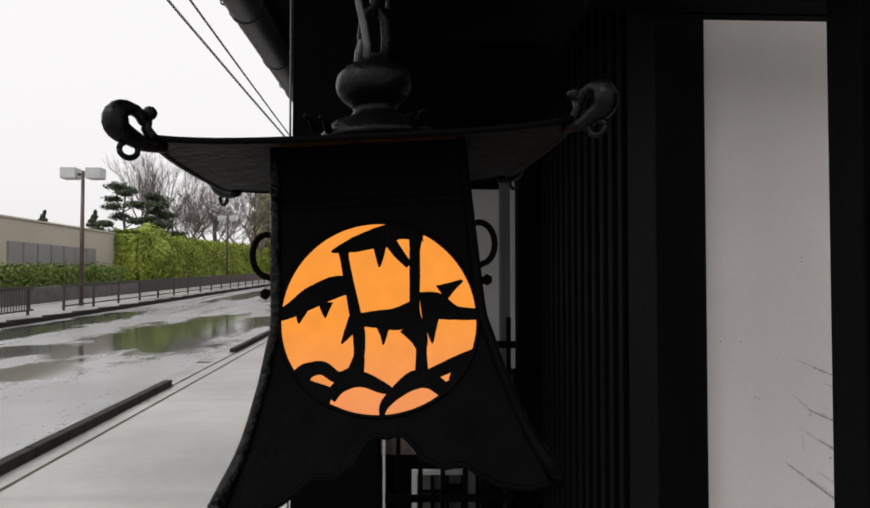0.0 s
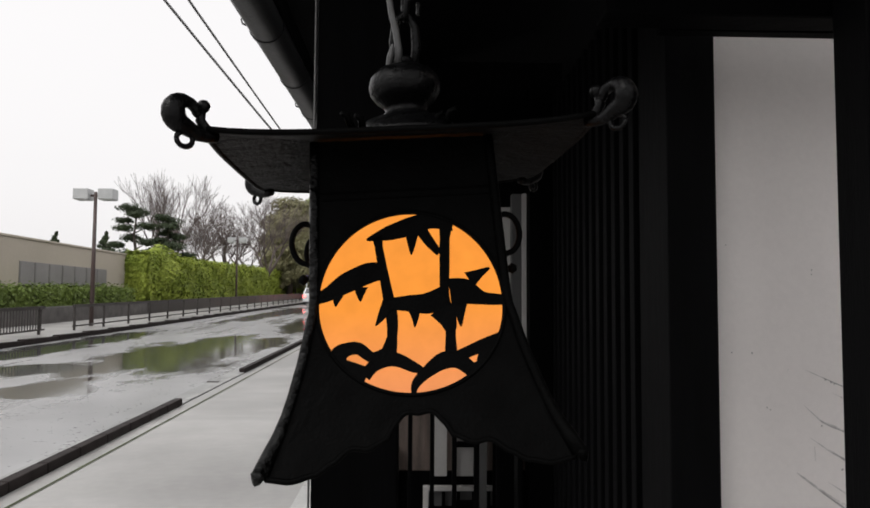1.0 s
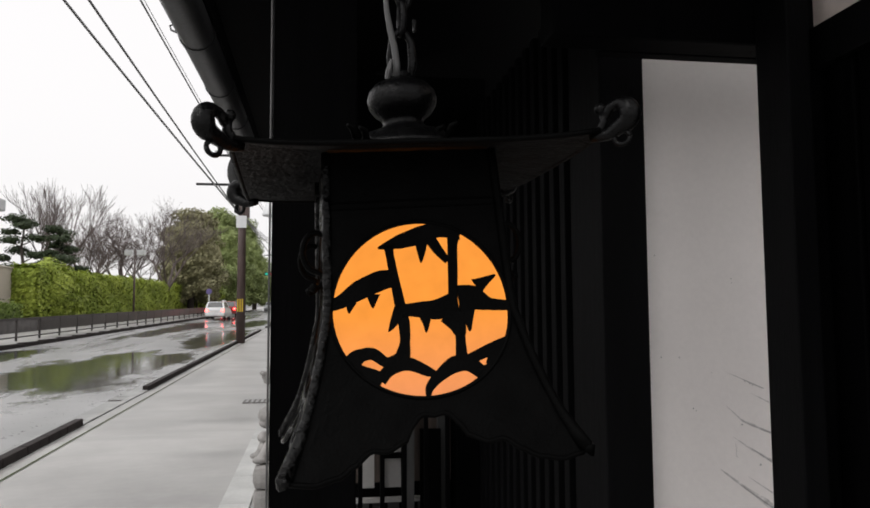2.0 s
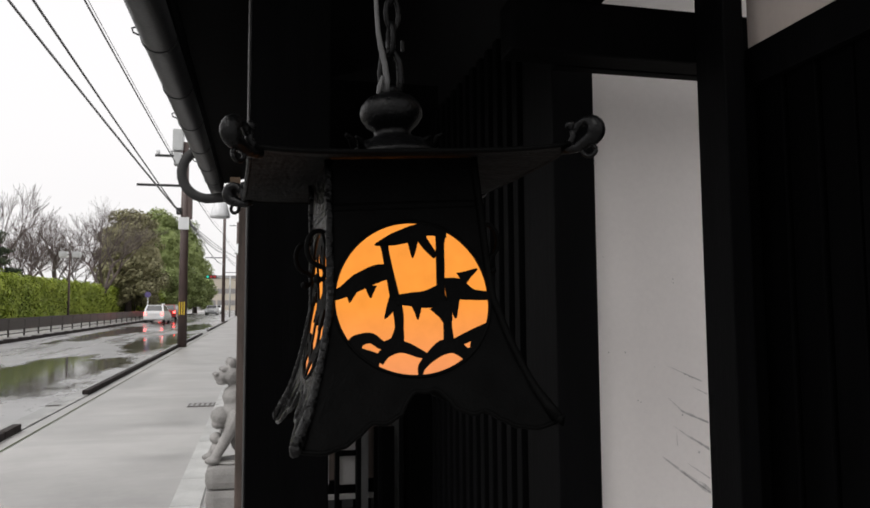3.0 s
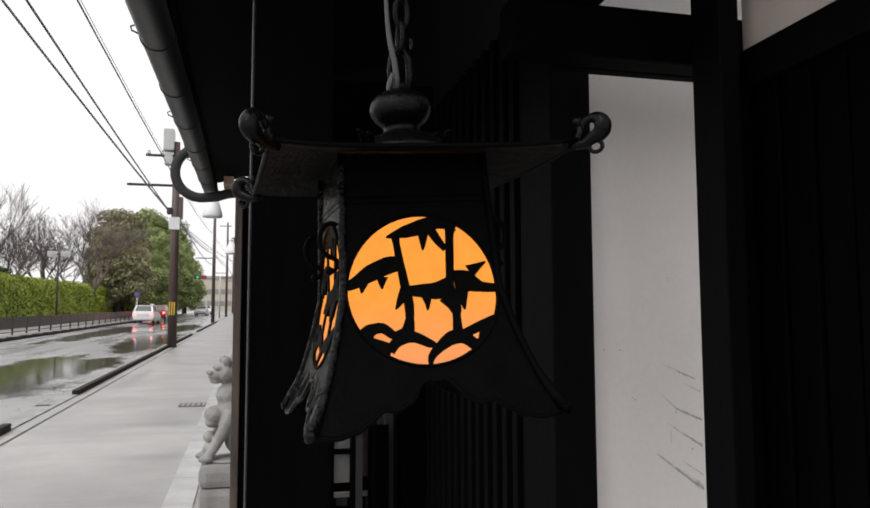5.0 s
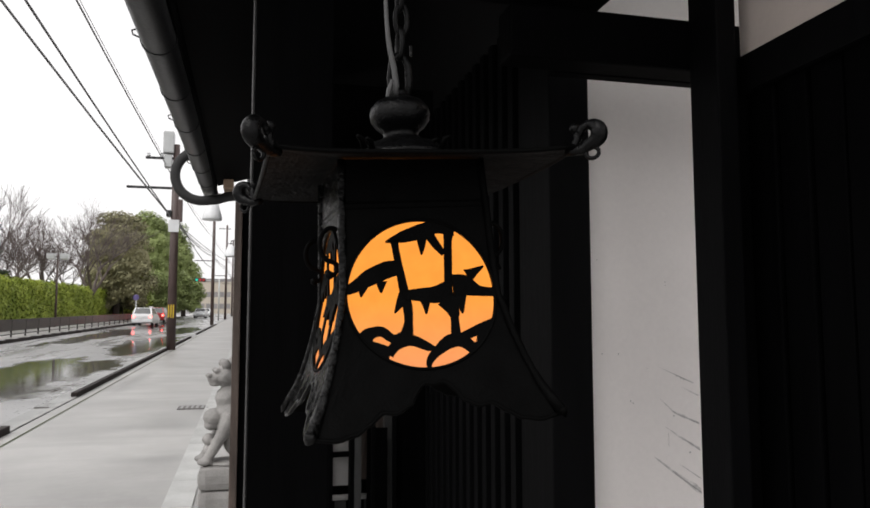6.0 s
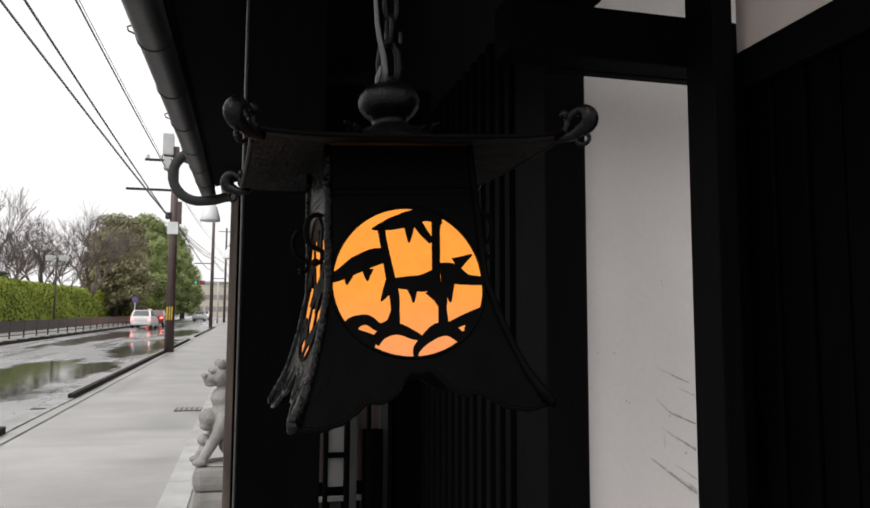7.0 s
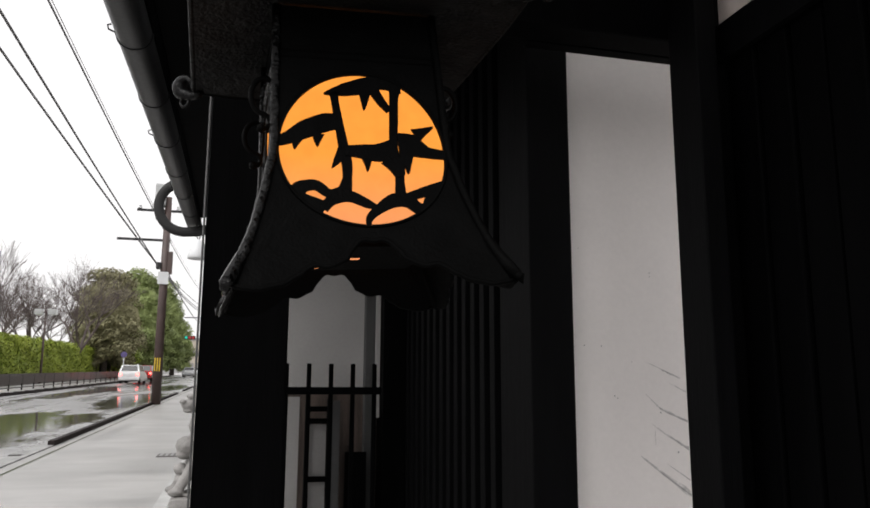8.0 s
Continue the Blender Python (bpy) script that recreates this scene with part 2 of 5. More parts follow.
def leaf_at(bm, rnd, p, s, facing=Vector((0, 0, 0))):
    """A small leaf clump that turns roughly outwards."""
    a = (Vector((rnd.gauss(0, 1), rnd.gauss(0, 1), rnd.gauss(0, 1))).normalized() + Vector(facing) * 1.3 + Vector((0, 0, 0.35))).normalized()
    b = a.orthogonal().normalized()
    c = a.cross(b)
    q = [p + b * s, p + c * s * 0.6, p - b * s * 0.9, p - c * s * 0.55]
    bm.faces.new([bm.verts.new(v) for v in q])


def wet_road(m, pools, water, film, rough=0.07, soft=0.45, grain=(1.3, 0.13, 1)):
    """Pools of rain with soft, broken edges over the asphalt: darker and smoother where water stands."""
    n, l = m.node_tree.nodes, m.node_tree.links
    b = n["Principled BSDF"]
    co = n.new("ShaderNodeTexCoord")
    last = None
    for x, y, lx, ly in pools:
        mp, ln = n.new("ShaderNodeMapping"), n.new("ShaderNodeVectorMath")
        mp.vector_type = "TEXTURE"
        mp.inputs["Location"].default_value = (x, y, ground_z(y))
        mp.inputs["Scale"].default_value = (lx, ly, 50)
        ln.operation = "LENGTH"
        l.new(co.outputs["Object"], mp.inputs[0])
        l.new(mp.outputs[0], ln.inputs[0])
        if last is None:
            last = ln.outputs["Value"]
        else:
            mn = n.new("ShaderNodeMath")
            mn.operation = "MINIMUM"
            l.new(last, mn.inputs[0])
            l.new(ln.outputs["Value"], mn.inputs[1])
            last = mn.outputs[0]
    mp, nz, add, mr = n.new("ShaderNodeMapping"), n.new("ShaderNodeTexNoise"), n.new("ShaderNodeMath"), n.new("ShaderNodeMapRange")
    mp.inputs["Scale"].default_value = (1.0, 0.42, 1)
    nz.inputs["Scale"].default_value, nz.inputs["Detail"].default_value, nz.inputs["Roughness"].default_value = 1.1, 7, 0.62
    l.new(co.outputs["Object"], mp.inputs[0])
    l.new(mp.outputs[0], nz.inputs["Vector"])
    add.operation = "MULTIPLY_ADD"
    add.inputs[1].default_value = 2.4
    l.new(nz.outputs[0], add.inputs[0])
    l.new(last, add.inputs[2])
    mr.interpolation_type = "SMOOTHSTEP"
    mr.inputs["From Min"].default_value, mr.inputs["From Max"].default_value = 2.4 - soft, 2.4
    mr.inputs["To Min"].default_value, mr.inputs["To Max"].default_value = 1, 0
    l.new(add.outputs[0], mr.inputs[0])
    # wheel-worn streaks along the street hold a thinner film
    mp2, nz2, mr2, top = n.new("ShaderNodeMapping"), n.new("ShaderNodeTexNoise"), n.new("ShaderNodeMapRange"), n.new("ShaderNodeMath")
    mp2.inputs["Scale"].default_value = grain
    nz2.inputs["Scale"].default_value, nz2.inputs["Detail"].default_value = 1.0, 6
    l.new(co.outputs["Object"], mp2.inputs[0])
    l.new(mp2.outputs[0], nz2.inputs["Vector"])
    mr2.inputs["From Min"].default_value, mr2.inputs["From Max"].default_value = 0.50, 0.72
    mr2.inputs["To Min"].default_value, mr2.inputs["To Max"].default_value = 0.0, film
    l.new(nz2.outputs[0], mr2.inputs[0])
    top.operation = "MAXIMUM"
    l.new(mr.outputs[0], top.inputs[0])
    l.new(mr2.outputs[0], top.inputs[1])
    mix, rm = n.new("ShaderNodeMixRGB"), n.new("ShaderNodeMixRGB")
    l.new(top.outputs[0], mix.inputs[0])
    l.new(b.inputs["Base Color"].links[0].from_socket, mix.inputs[1])
    mix.inputs[2].default_value = (*water, 1)
    l.new(mix.outputs[0], b.inputs["Base Color"])
    l.new(top.outputs[0], rm.inputs[0])
    l.new(b.inputs["Roughness"].links[0].from_socket, rm.inputs[1])
    rm.inputs[2].default_value = (rough, rough, rough, 1)
    l.new(rm.outputs[0], b.inputs["Roughness"])
    return m


# ---- the street: ground, road, pavements, kerbs ----
bm = bmesh.new()
sheet(bm, -900, 700, -400, 2600, -0.16, 1)
tagged(part("ground", bm, EARTH), "wet gravelly ground reaching to the horizon", "ground", kind="structure")
bm = bmesh.new()
sheet(bm, -10.4, -3.42, -60, 420, -0.10, 40, 0.05)
tagged(part("road", bm, ASPHALT), "wet dark grey asphalt street", "road", kind="structure")
bm = bmesh.new()
sheet(bm, -3.42, -3.077, -60, 420, -0.075, 40, 0.08)
tagged(part("gutter_strip", bm, GUTTER_STONE), "pale concrete gutter strip along the road", "gutter", kind="structure")
pavement = tagged(part("pavement", sheet(bmesh.new(), -2.972, 4.0, -60, 420, -0.012, 40, 0.1), CONCRETE),
                  "wet grey concrete pavement with damp patches", "pavement", kind="structure")
far_pavement = tagged(part("far_pavement", sheet(bmesh.new(), -14.2, -10.62, -60, 420, 0.02, 40, 0.16), CONCRETE),
                      "wet concrete pavement beyond the road", "pavement", kind="structure")

wet_road(ASPHALT, ((-5.4, 19.2, 1.7, 6.2), (-4.5, 35.5, 1.1, 8.0), (-9.3, 21, 0.75, 8.0), (-5.6, 12.3, 0.7, 0.9), (-7.4, 15.2, 0.9, 1.1),
                  (-8.3, 44, 0.9, 9.0), (-4.6, 56, 1.0, 9.0), (-7.6, 74, 1.3, 14.0), (-7.6, 53, 1.7, 9.0)), (0.062, 0.064, 0.058), 0.55, 0.075)
wet_road(CONCRETE, ((-1.5, 10.4, 0.7, 0.35), (-1.2, 8.2, 0.5, 0.25), (-2.5, 17, 0.3, 3.0)), (0.20, 0.196, 0.19), 0.8, 0.30, 1.2, (0.35, 2.2, 1))

# raised kerb blocks, with a lowered driveway between two runs
kerb = thing("kerb", "wet raised concrete kerb with dark inner side", "kerb", kind="structure")
kb = boxed(-0.05, 0.05, -0.295, 0.295, -0.10, 0.072, bevel=0.012)
kerb_mesh = part("kerb_block", kb, KERB_M, kerb)
kerb_mesh.matrix_basis = pose(-3.025, -2, ground_z(-2))
low = part("low_kerb_block", boxed(-0.05, 0.05, -0.295, 0.295, -0.10, 0.004, bevel=0.004), GUTTER_STONE, kerb)
low.matrix_basis = pose(-3.025, 10.9, ground_z(10.9))
y = -1.4
while y < 70:
    lowered = 10.55 < y < 13.6 or 40 < y < 44
    b = new("low_kerb_block" if lowered else "kerb_block", low.data if lowered else kerb_mesh.data)
    b.parent = kerb
    b.matrix_basis = pose(-3.025, y, ground_z(y), math.degrees(math.atan(0.018)))
    y += 0.6
far_kerb = thing("far_kerb", "dark wet kerb along the far pavement", "kerb", kind="structure")
fk = part("kerb_block", boxed(-0.11, 0.11, -0.98, 0.98, -0.2, 0.04, bevel=0.012), KERB_M, far_kerb)
fk.matrix_basis = pose(-10.5, 6, ground_z(6))
for i in range(60):
    b = new("kerb_block", fk.data)
    b.parent = far_kerb
    b.matrix_basis = pose(-10.5, 8 + 2 * i, ground_z(8 + 2 * i))
bm = sheet(bmesh.new(), -2.80, -2.775, -3, 60, -0.006, 20)
tagged(part("moss_joint", bm, MOSS), "mossy joint along the pavement edge", "joint", kind="structure")
strip = thing("edge_stones", "pale edge stones beside the pavement", "edging", kind="structure")
es = part("stone", boxed(-0.11, 0.11, -0.445, 0.445, -0.05, 0.004, bevel=0.003), EDGE_STONE, strip)
es.matrix_basis = pose(-0.74, 4.0, ground_z(4.0))
for i in range(1, 40):
    b = new("stone", es.data)
    b.parent = strip
    b.matrix_basis = pose(-0.74, 4.0 + 0.9 * i, ground_z(4.0 + 0.9 * i), math.degrees(math.atan(0.018)))
# drain covers
for x, y, sx, sy in ((-1.0, 12.2, 0.22, 0.2), (-3.27, 13.4, 0.13, 0.3)):
    drain = thing("drain_cover", "grey metal drain grating set in the pavement", "drain cover", (x, y, ground_z(y) + (0.0 if x > -3 else -0.06)))
    part("frame", boxed(-sx - 0.02, sx + 0.02, -sy - 0.02, sy + 0.02, -0.03, -0.004), DARK_STONE, drain)
    for k in range(6):
        u = -sx + (k + 0.5) * sx / 3
        part("bar", boxed(u - 0.018, u + 0.018, -sy, sy, -0.01, 0.003), GUTTER_STONE, drain)


# ---- the timber building along the pavement ----
def structure(name, bm, mat_, label, category="wall"):
    return tagged(part(name, bm, mat_), label, category, kind="structure")


structure("wall_entry", boxed(0.84, 1.75, 2.66, 2.78, 0.2, 3.3), PLASTER, "white plastered wall with grey scuff marks", "wall")
structure("lintel", boxed(0.60, 1.75, 2.236, 2.28, 2.462, 2.613, bevel=0.003), BLACK_WOOD, "black timber lintel above the plaster", "beam")
structure("post_1", boxed(0.735, 0.885, 2.60, 2.86, 0.2, 3.25, bevel=0.006), GREY_WOOD, "charcoal-stained square timber post", "post")
structure("post_2", boxed(0.979, 1.042, 1.995, 2.126, 0.2, 3.3, bevel=0.005), GREY_WOOD, "charcoal-stained corner post beside the plaster", "post")
structure("bracket_beam", boxed(0.432, 1.75, 2.128, 2.234, 2.462, 2.613, bevel=0.010), BLACK_WOOD, "black bracket beam carrying the eave", "beam")
# added filler that hides plaster in the gap between post and boards
structure("corner_filler", boxed(1.0425, 1.30, 2.062, 2.124, 0.2, 2.46), BLACK_WOOD, "black timber filler behind the corner post", "post")
structure("side_beam", boxed(1.088, 1.112, 0.55, 2.06, 2.375, 2.482, bevel=0.003), GREY_WOOD, "charcoal-stained beam along the side wall", "beam")
structure("wall_side_upper", boxed(1.094, 1.2, 0.55, 2.05, 2.484, 3.35), EAVE_SHADE_PLASTER, "white plaster above the side beam", "wall")
structure("wall_side_back", boxed(1.15, 1.25, 0.55, 2.06, 0.2, 2.48), BLACK_WOOD, "black timber wall behind the boards", "wall")
boards = thing("board_wall", "black vertical boards under the side beam", "wall", kind="structure")
bd = part("board", boxed(1.115, 1.145, -0.052, 0.052, 0.2, 2.42, bevel=0.006), BLACK_WOOD, boards)
bd.matrix_basis = pose(0, 2.0, 0)
for i in range(1, 13):
    b = new("board", bd.data)
    b.parent = boards
    b.matrix_basis = pose((i % 3) * 0.004, 2.0 - 0.118 * i, 0)
structure("eave_post", boxed(-0.247, -0.055, 2.085, 2.28, 0.2, 3.0, bevel=0.005), BLACK_WOOD, "black timber post carrying the eave", "post")
structure("post_beam", boxed(-0.055, 0.75, 2.14, 2.26, 2.66, 2.86, bevel=0.008), BLACK_WOOD, "black beam between the eave posts", "beam")

# lattice beside the plaster wall
lattice = thing("lattice_wall", "black timber lattice of upright slats", "lattice", kind="structure")
part("backing", boxed(0.83, 0.86, 2.862, 4.78, 0.2, 3.0), BLACK_WOOD, lattice)
sl = part("slat", boxed(0.0, 0.05, -0.028, 0.028, 0.2, 2.95, bevel=0.004), GREY_WOOD, lattice)
sl.matrix_basis = pose(0.765, 2.95, 0)
for i in range(1, 15):
    b = new("slat", sl.data)
    b.parent = lattice
    b.matrix_basis = pose(0.765, 2.95 + 0.126 * i, 0)
part("sill", boxed(0.75, 0.83, 2.862, 4.78, 0.3, 0.42, bevel=0.005), BLACK_WOOD, lattice)

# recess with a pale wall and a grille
structure("wall_recess", boxed(-0.18, 0.86, 4.80, 4.92, 1.44, 2.33), RECESS_SHADE_PLASTER, "white plaster at the back of the recess, greyed for shade", "wall")
structure("wall_recess_upper", boxed(-0.18, 0.86, 4.79, 4.92, 2.33, 3.2), BLACK_WOOD, "black timber above the recess plaster", "wall")
structure("recess_post", boxed(0.55, 0.605, 4.72, 4.796, 0.2, 2.4, bevel=0.003), DULL_PANEL, "grey corner strip of the recess", "post")
structure("recess_edge", boxed(0.607, 0.632, 4.70, 4.786, 1.30, 2.4, bevel=0.003), RECESS_SHADE_PLASTER, "white corner strip of the recess", "trim")
structure("recess_return", boxed(0.634, 0.76, 4.60, 4.796, 0.2, 3.0), BLACK_WOOD, "black timber return of the recess", "wall")
grille = thing("grille_gate", "dark timber grille gate before a pale wall", "gate", (0, 4.5, 0))
for i in range(6):
    x = -0.03 + 0.119 * i
    part("bar", boxed(x - 0.012, x + 0.012, -0.012, 0.012, ground_z(4.5), 1.60, bevel=0.003), BLACK_WOOD, grille)
part("rail", boxed(-0.1, 0.60, -0.03, -0.0125, 1.435, 1.475, bevel=0.004), BLACK_WOOD, grille)
part("rail", boxed(-0.1, 0.60, -0.03, -0.0125, 0.62, 0.66, bevel=0.004), BLACK_WOOD, grille)
structure("wall_recess_middle", boxed(-0.18, 0.86, 4.79, 4.92, 0.80, 1.437), BROWN_WOOD, "dull brown wall under the recess plaster", "wall")
structure("wall_recess_lower", boxed(-0.18, 0.86, 4.78, 4.92, 0.2, 0.797), BLACK_WOOD, "black timber below the recess plaster", "wall")
structure("recess_strip", boxed(-0.118, -0.104, 4.70, 4.775, 0.2, 0.95, bevel=0.002), RECESS_SHADE_PLASTER, "thin pale strip beside the eave post", "trim")
shelf_unit = thing("slatted_screen", "low dark slatted screen beside pale panels", "screen", (0.0, 4.62, 0))
for x0, x1, z0, z1 in ((0.205, 0.228, 0.3, 1.38), (0.325, 0.35, 0.3, 1.41)):
    part("upright", boxed(x0, x1, -0.02, 0.02, z0, z1, bevel=0.003), BLACK_WOOD, shelf_unit)
for z in (1.355, 1.29, 0.98, 0.66):
    part("crosspiece", boxed(0.2285, 0.3245, -0.015, 0.015, z - 0.014, z + 0.014), BLACK_WOOD, shelf_unit)
part("panel", boxed(0.09, 0.175, 0.03, 0.05, 0.80, 1.42), RECESS_SHADE_PLASTER, shelf_unit, "pale upright panel")
part("panel", boxed(0.2285, 0.3245, 0.03, 0.05, 0.80, 1.27), RECESS_SHADE_PLASTER, shelf_unit, "pale upright panel")
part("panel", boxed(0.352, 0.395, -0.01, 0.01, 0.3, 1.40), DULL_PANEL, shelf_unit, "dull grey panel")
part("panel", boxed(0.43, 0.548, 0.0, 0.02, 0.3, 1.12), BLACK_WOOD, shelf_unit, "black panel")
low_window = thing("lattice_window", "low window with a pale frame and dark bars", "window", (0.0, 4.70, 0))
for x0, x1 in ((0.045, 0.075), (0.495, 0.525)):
    part("stile", boxed(x0, x1, -0.02, 0.02, 0.25, 0.735, bevel=0.003), RECESS_SHADE_PLASTER, low_window, "pale frame stile")
part("head", boxed(0.076, 0.494, -0.02, 0.02, 0.71, 0.735, bevel=0.003), RECESS_SHADE_PLASTER, low_window, "pale frame head")
part("pane", boxed(0.076, 0.494, 0.012, 0.02, 0.25, 0.709), DULL_PANEL, low_window)
for k in range(4):
    part("bar", boxed(0.15 + 0.085 * k, 0.168 + 0.085 * k, -0.015, 0.005, 0.25, 0.709), BLACK_WOOD, low_window)
for z in (0.60, 0.46):
    part("bar", boxed(0.077, 0.493, 0.0055, 0.0115, z, z + 0.022), BLACK_WOOD, low_window)

# eave: roof slab, soffit boards, rafters, gutter
def slanted(bm, x0, x1, y0, y1, z0, z1, thick):
    q = [(x0, z0), (x1, z1), (x1, z1 + thick), (x0, z0 + thick)]
    a = [bm.verts.new((x, y0, z)) for x, z in q]
    b = [bm.verts.new((x, y1, z)) for x, z in q]
    for k in range(4):
        bm.faces.new((a[k], a[(k + 1) % 4], b[(k + 1) % 4], b[k]))
    bm.faces.new(a[::-1])
    bm.faces.new(b)
    return bm


structure("ceiling", slanted(bmesh.new(), -0.56, 2.6, 0.55, 7.6, 3.02, 3.92, 0.06), BLACK_WOOD, "black boarded underside of the eave", "eave")
structure("roof", slanted(bmesh.new(), -0.62, 2.6, 0.5, 7.62, 3.085, 4.03, 0.10), GUTTER_M, "dark tiled eave roof", "roof")
structure("eave_fascia", boxed(-0.60, -0.564, 0.55, 7.6, 2.94, 3.08, bevel=0.004), BLACK_WOOD, "black fascia board along the eave", "fascia")
structure("beam_end", boxed(-0.50, -0.41, 7.30, 7.58, 2.955, 3.036, bevel=0.004), RAW_WOOD, "raw pale end of an eave beam", "beam")
gutter = thing("rain_gutter", "round dark painted metal rain gutter", "gutter")
def gz(y):
    return 2.831 + 0.021 * y
part("pipe", tube(bmesh.new(), [(-0.6365, y, gz(y)) for y in (0.45, 3, 5, 8.1)], 0.070, 20), GUTTER_M, gutter, smooth=True)
for i in range(9):
    y = 1.3 + 0.72 * i
    part("collar", tube(bmesh.new(), [(-0.6365, y - 0.012, gz(y)), (-0.6365, y + 0.012, gz(y))], 0.0745, 20), GUTTER_M, gutter)
    if i % 2:
        part("clip", tube(bmesh.new(), [(-0.708, y, gz(y)), (-0.738, y, gz(y) + 0.012), (-0.743, y, gz(y) + 0.03), (-0.728, y, gz(y) + 0.035)], 0.004, 6), GUTTER_M, gutter)
elbow_path = []
for k in range(15):
    a = math.radians(100 + 180 * k / 14)
    elbow_path.append((-0.70 + 0.235 * math.cos(a), 7.45, 3.085 + 0.235 * math.sin(a)))
elbow_path += [(-0.56, 7.45, 2.865), (-0.47, 7.45, 2.895), (-0.36, 7.45, 2.91)]
part("downpipe_elbow", tube(bmesh.new(), elbow_path, 0.045, 14), RUBBER, gutter, smooth=True)

pillar = thing("weathered_pillar", "weathered brown wooden pillar with peeling edge", "pillar", (-0.306, 4.05, 0))
part("shaft", boxed(-0.018, 0.018, -0.05, 0.05, 0.2, 2.36, bevel=0.005), BROWN_WOOD, pillar)
part("backing_board", boxed(0.0185, 0.075, -0.03, 0.05, 0.2, 2.36, bevel=0.004), BLACK_WOOD, pillar)

# thin grey rod standing in for the highlight along the post's edge
cable = thing("post_edge_line", "thin pale line down the post's edge", "cable")
part("wire", tube(bmesh.new(), [(-0.2505, 2.081, z) for z in (0.3, 1.0, 1.8, 2.4, 2.97)], 0.0026, 6), CABLE_M, cable)

# scuff marks on the plaster
rnd = random.Random(5)
scuffs = thing("scuff_marks", "grey scuffs and specks on the white plaster", "marks", kind="structure")


def streak(points, width, mat_, y=2.6594):
    """A thin smear that starts fine and widens towards its end."""
    bm, rows, n = bmesh.new(), [], 10
    for i in range(n + 1):
        f = i / n
        g = f * (len(points) - 1)
        k = min(int(g), len(points) - 2)
        x = points[k][0] + (points[k + 1][0] - points[k][0]) * (g - k)
        z = points[k][1] + (points[k + 1][1] - points[k][1]) * (g - k)
        w = width * (0.15 + 0.85 * f) * rnd.uniform(0.6, 1.15) / 2
        rows.append([bm.verts.new(p) for p in ((x, y, z - w), (x, y, z + w), (x, y + 0.0012, z + w), (x, y + 0.0012, z - w))])
    for a, b in zip(rows, rows[1:]):
        for k in range(4):
            bm.faces.new((a[k], a[(k + 1) % 4], b[(k + 1) % 4], b[k]))
    bm.faces.new(rows[0][::-1])
    bm.faces.new(rows[-1])
    part("scuff", bm, mat_, scuffs)


for points, width, mat_ in (([(1.165, 1.573), (1.23, 1.546), (1.30, 1.515)], 0.005, SOOT), ([(1.205, 1.556), (1.24, 1.541), (1.30, 1.516)], 0.0026, DARK_SOOT),
                            ([(1.253, 1.502), (1.32, 1.470)], 0.006, SOOT), ([(1.168, 1.462), (1.221, 1.414), (1.32, 1.372)], 0.013, SOOT),
                            ([(1.205, 1.424), (1.24, 1.404), (1.32, 1.372)], 0.005, DARK_SOOT), ([(1.185, 1.365), (1.241, 1.328), (1.32, 1.282)], 0.013, SOOT),
                            ([(1.225, 1.334), (1.27, 1.312), (1.32, 1.279)], 0.004, DARK_SOOT), ([(1.196, 1.340), (1.1975, 1.298)], 0.0026, DARK_SOOT),
                            ([(1.14, 1.262), (1.213, 1.208), (1.32, 1.135)], 0.026, SOOT), ([(1.20, 1.216), (1.25, 1.180), (1.32, 1.132)], 0.008, DARK_SOOT),
                            ([(1.235, 1.235), (1.32, 1.180)], 0.007, SOOT)):
    streak(points, width, mat_, 2.6594 if mat_ is SOOT else 2.6589)
for x, z, r in ((1.053, 1.457, 0.0022), (1.063, 1.450, 0.0026), (0.948, 1.622, 0.0026), (1.010, 1.621, 0.0022), (1.252, 1.534, 0.0032), (1.262, 1.529, 0.0026), (1.235, 1.541, 0.003),
                (1.20, 1.875, 0.0022), (1.20, 1.862, 0.0016), (0.935, 1.95, 0.0016), (1.12, 1.57, 0.0016), (1.28, 1.272, 0.004), (1.29, 1.30, 0.003), (1.22, 1.402, 0.003)):
    part("speck", blob(bmesh.new(), (x, 2.6597, z), (r, 0.0007, r * rnd.uniform(0.7, 1.4)), 1), DARK_SOOT, scuffs)


# ---- the hanging bronze lantern ----
lantern = thing("hanging_lantern", "dark cast bronze hanging lantern with bamboo cutwork, lit from within", "lantern")
lantern.matrix_world = pose(-0.030, 1.316, 1.767, 0, -3.7, 2.3)
R_HOLE = 0.1005
TOP = 0.186


def hole(a):
    """The round window's radius, a little flattened below where the plate flares."""
    return R_HOLE * (1 - 0.082 * max(0.0, -math.sin(a)) ** 2)


def half(z):
    """Half the body's width at height z above the round window's middle."""
    for (z0, h0), (z1, h1) in zip(PROFILE, PROFILE[1:]):
        if z1 <= z <= z0:
            f = (z0 - z) / (z0 - z1)
            return h0 + (h1 - h0) * f
    return PROFILE[0][1] if z > PROFILE[0][0] else PROFILE[-1][1]


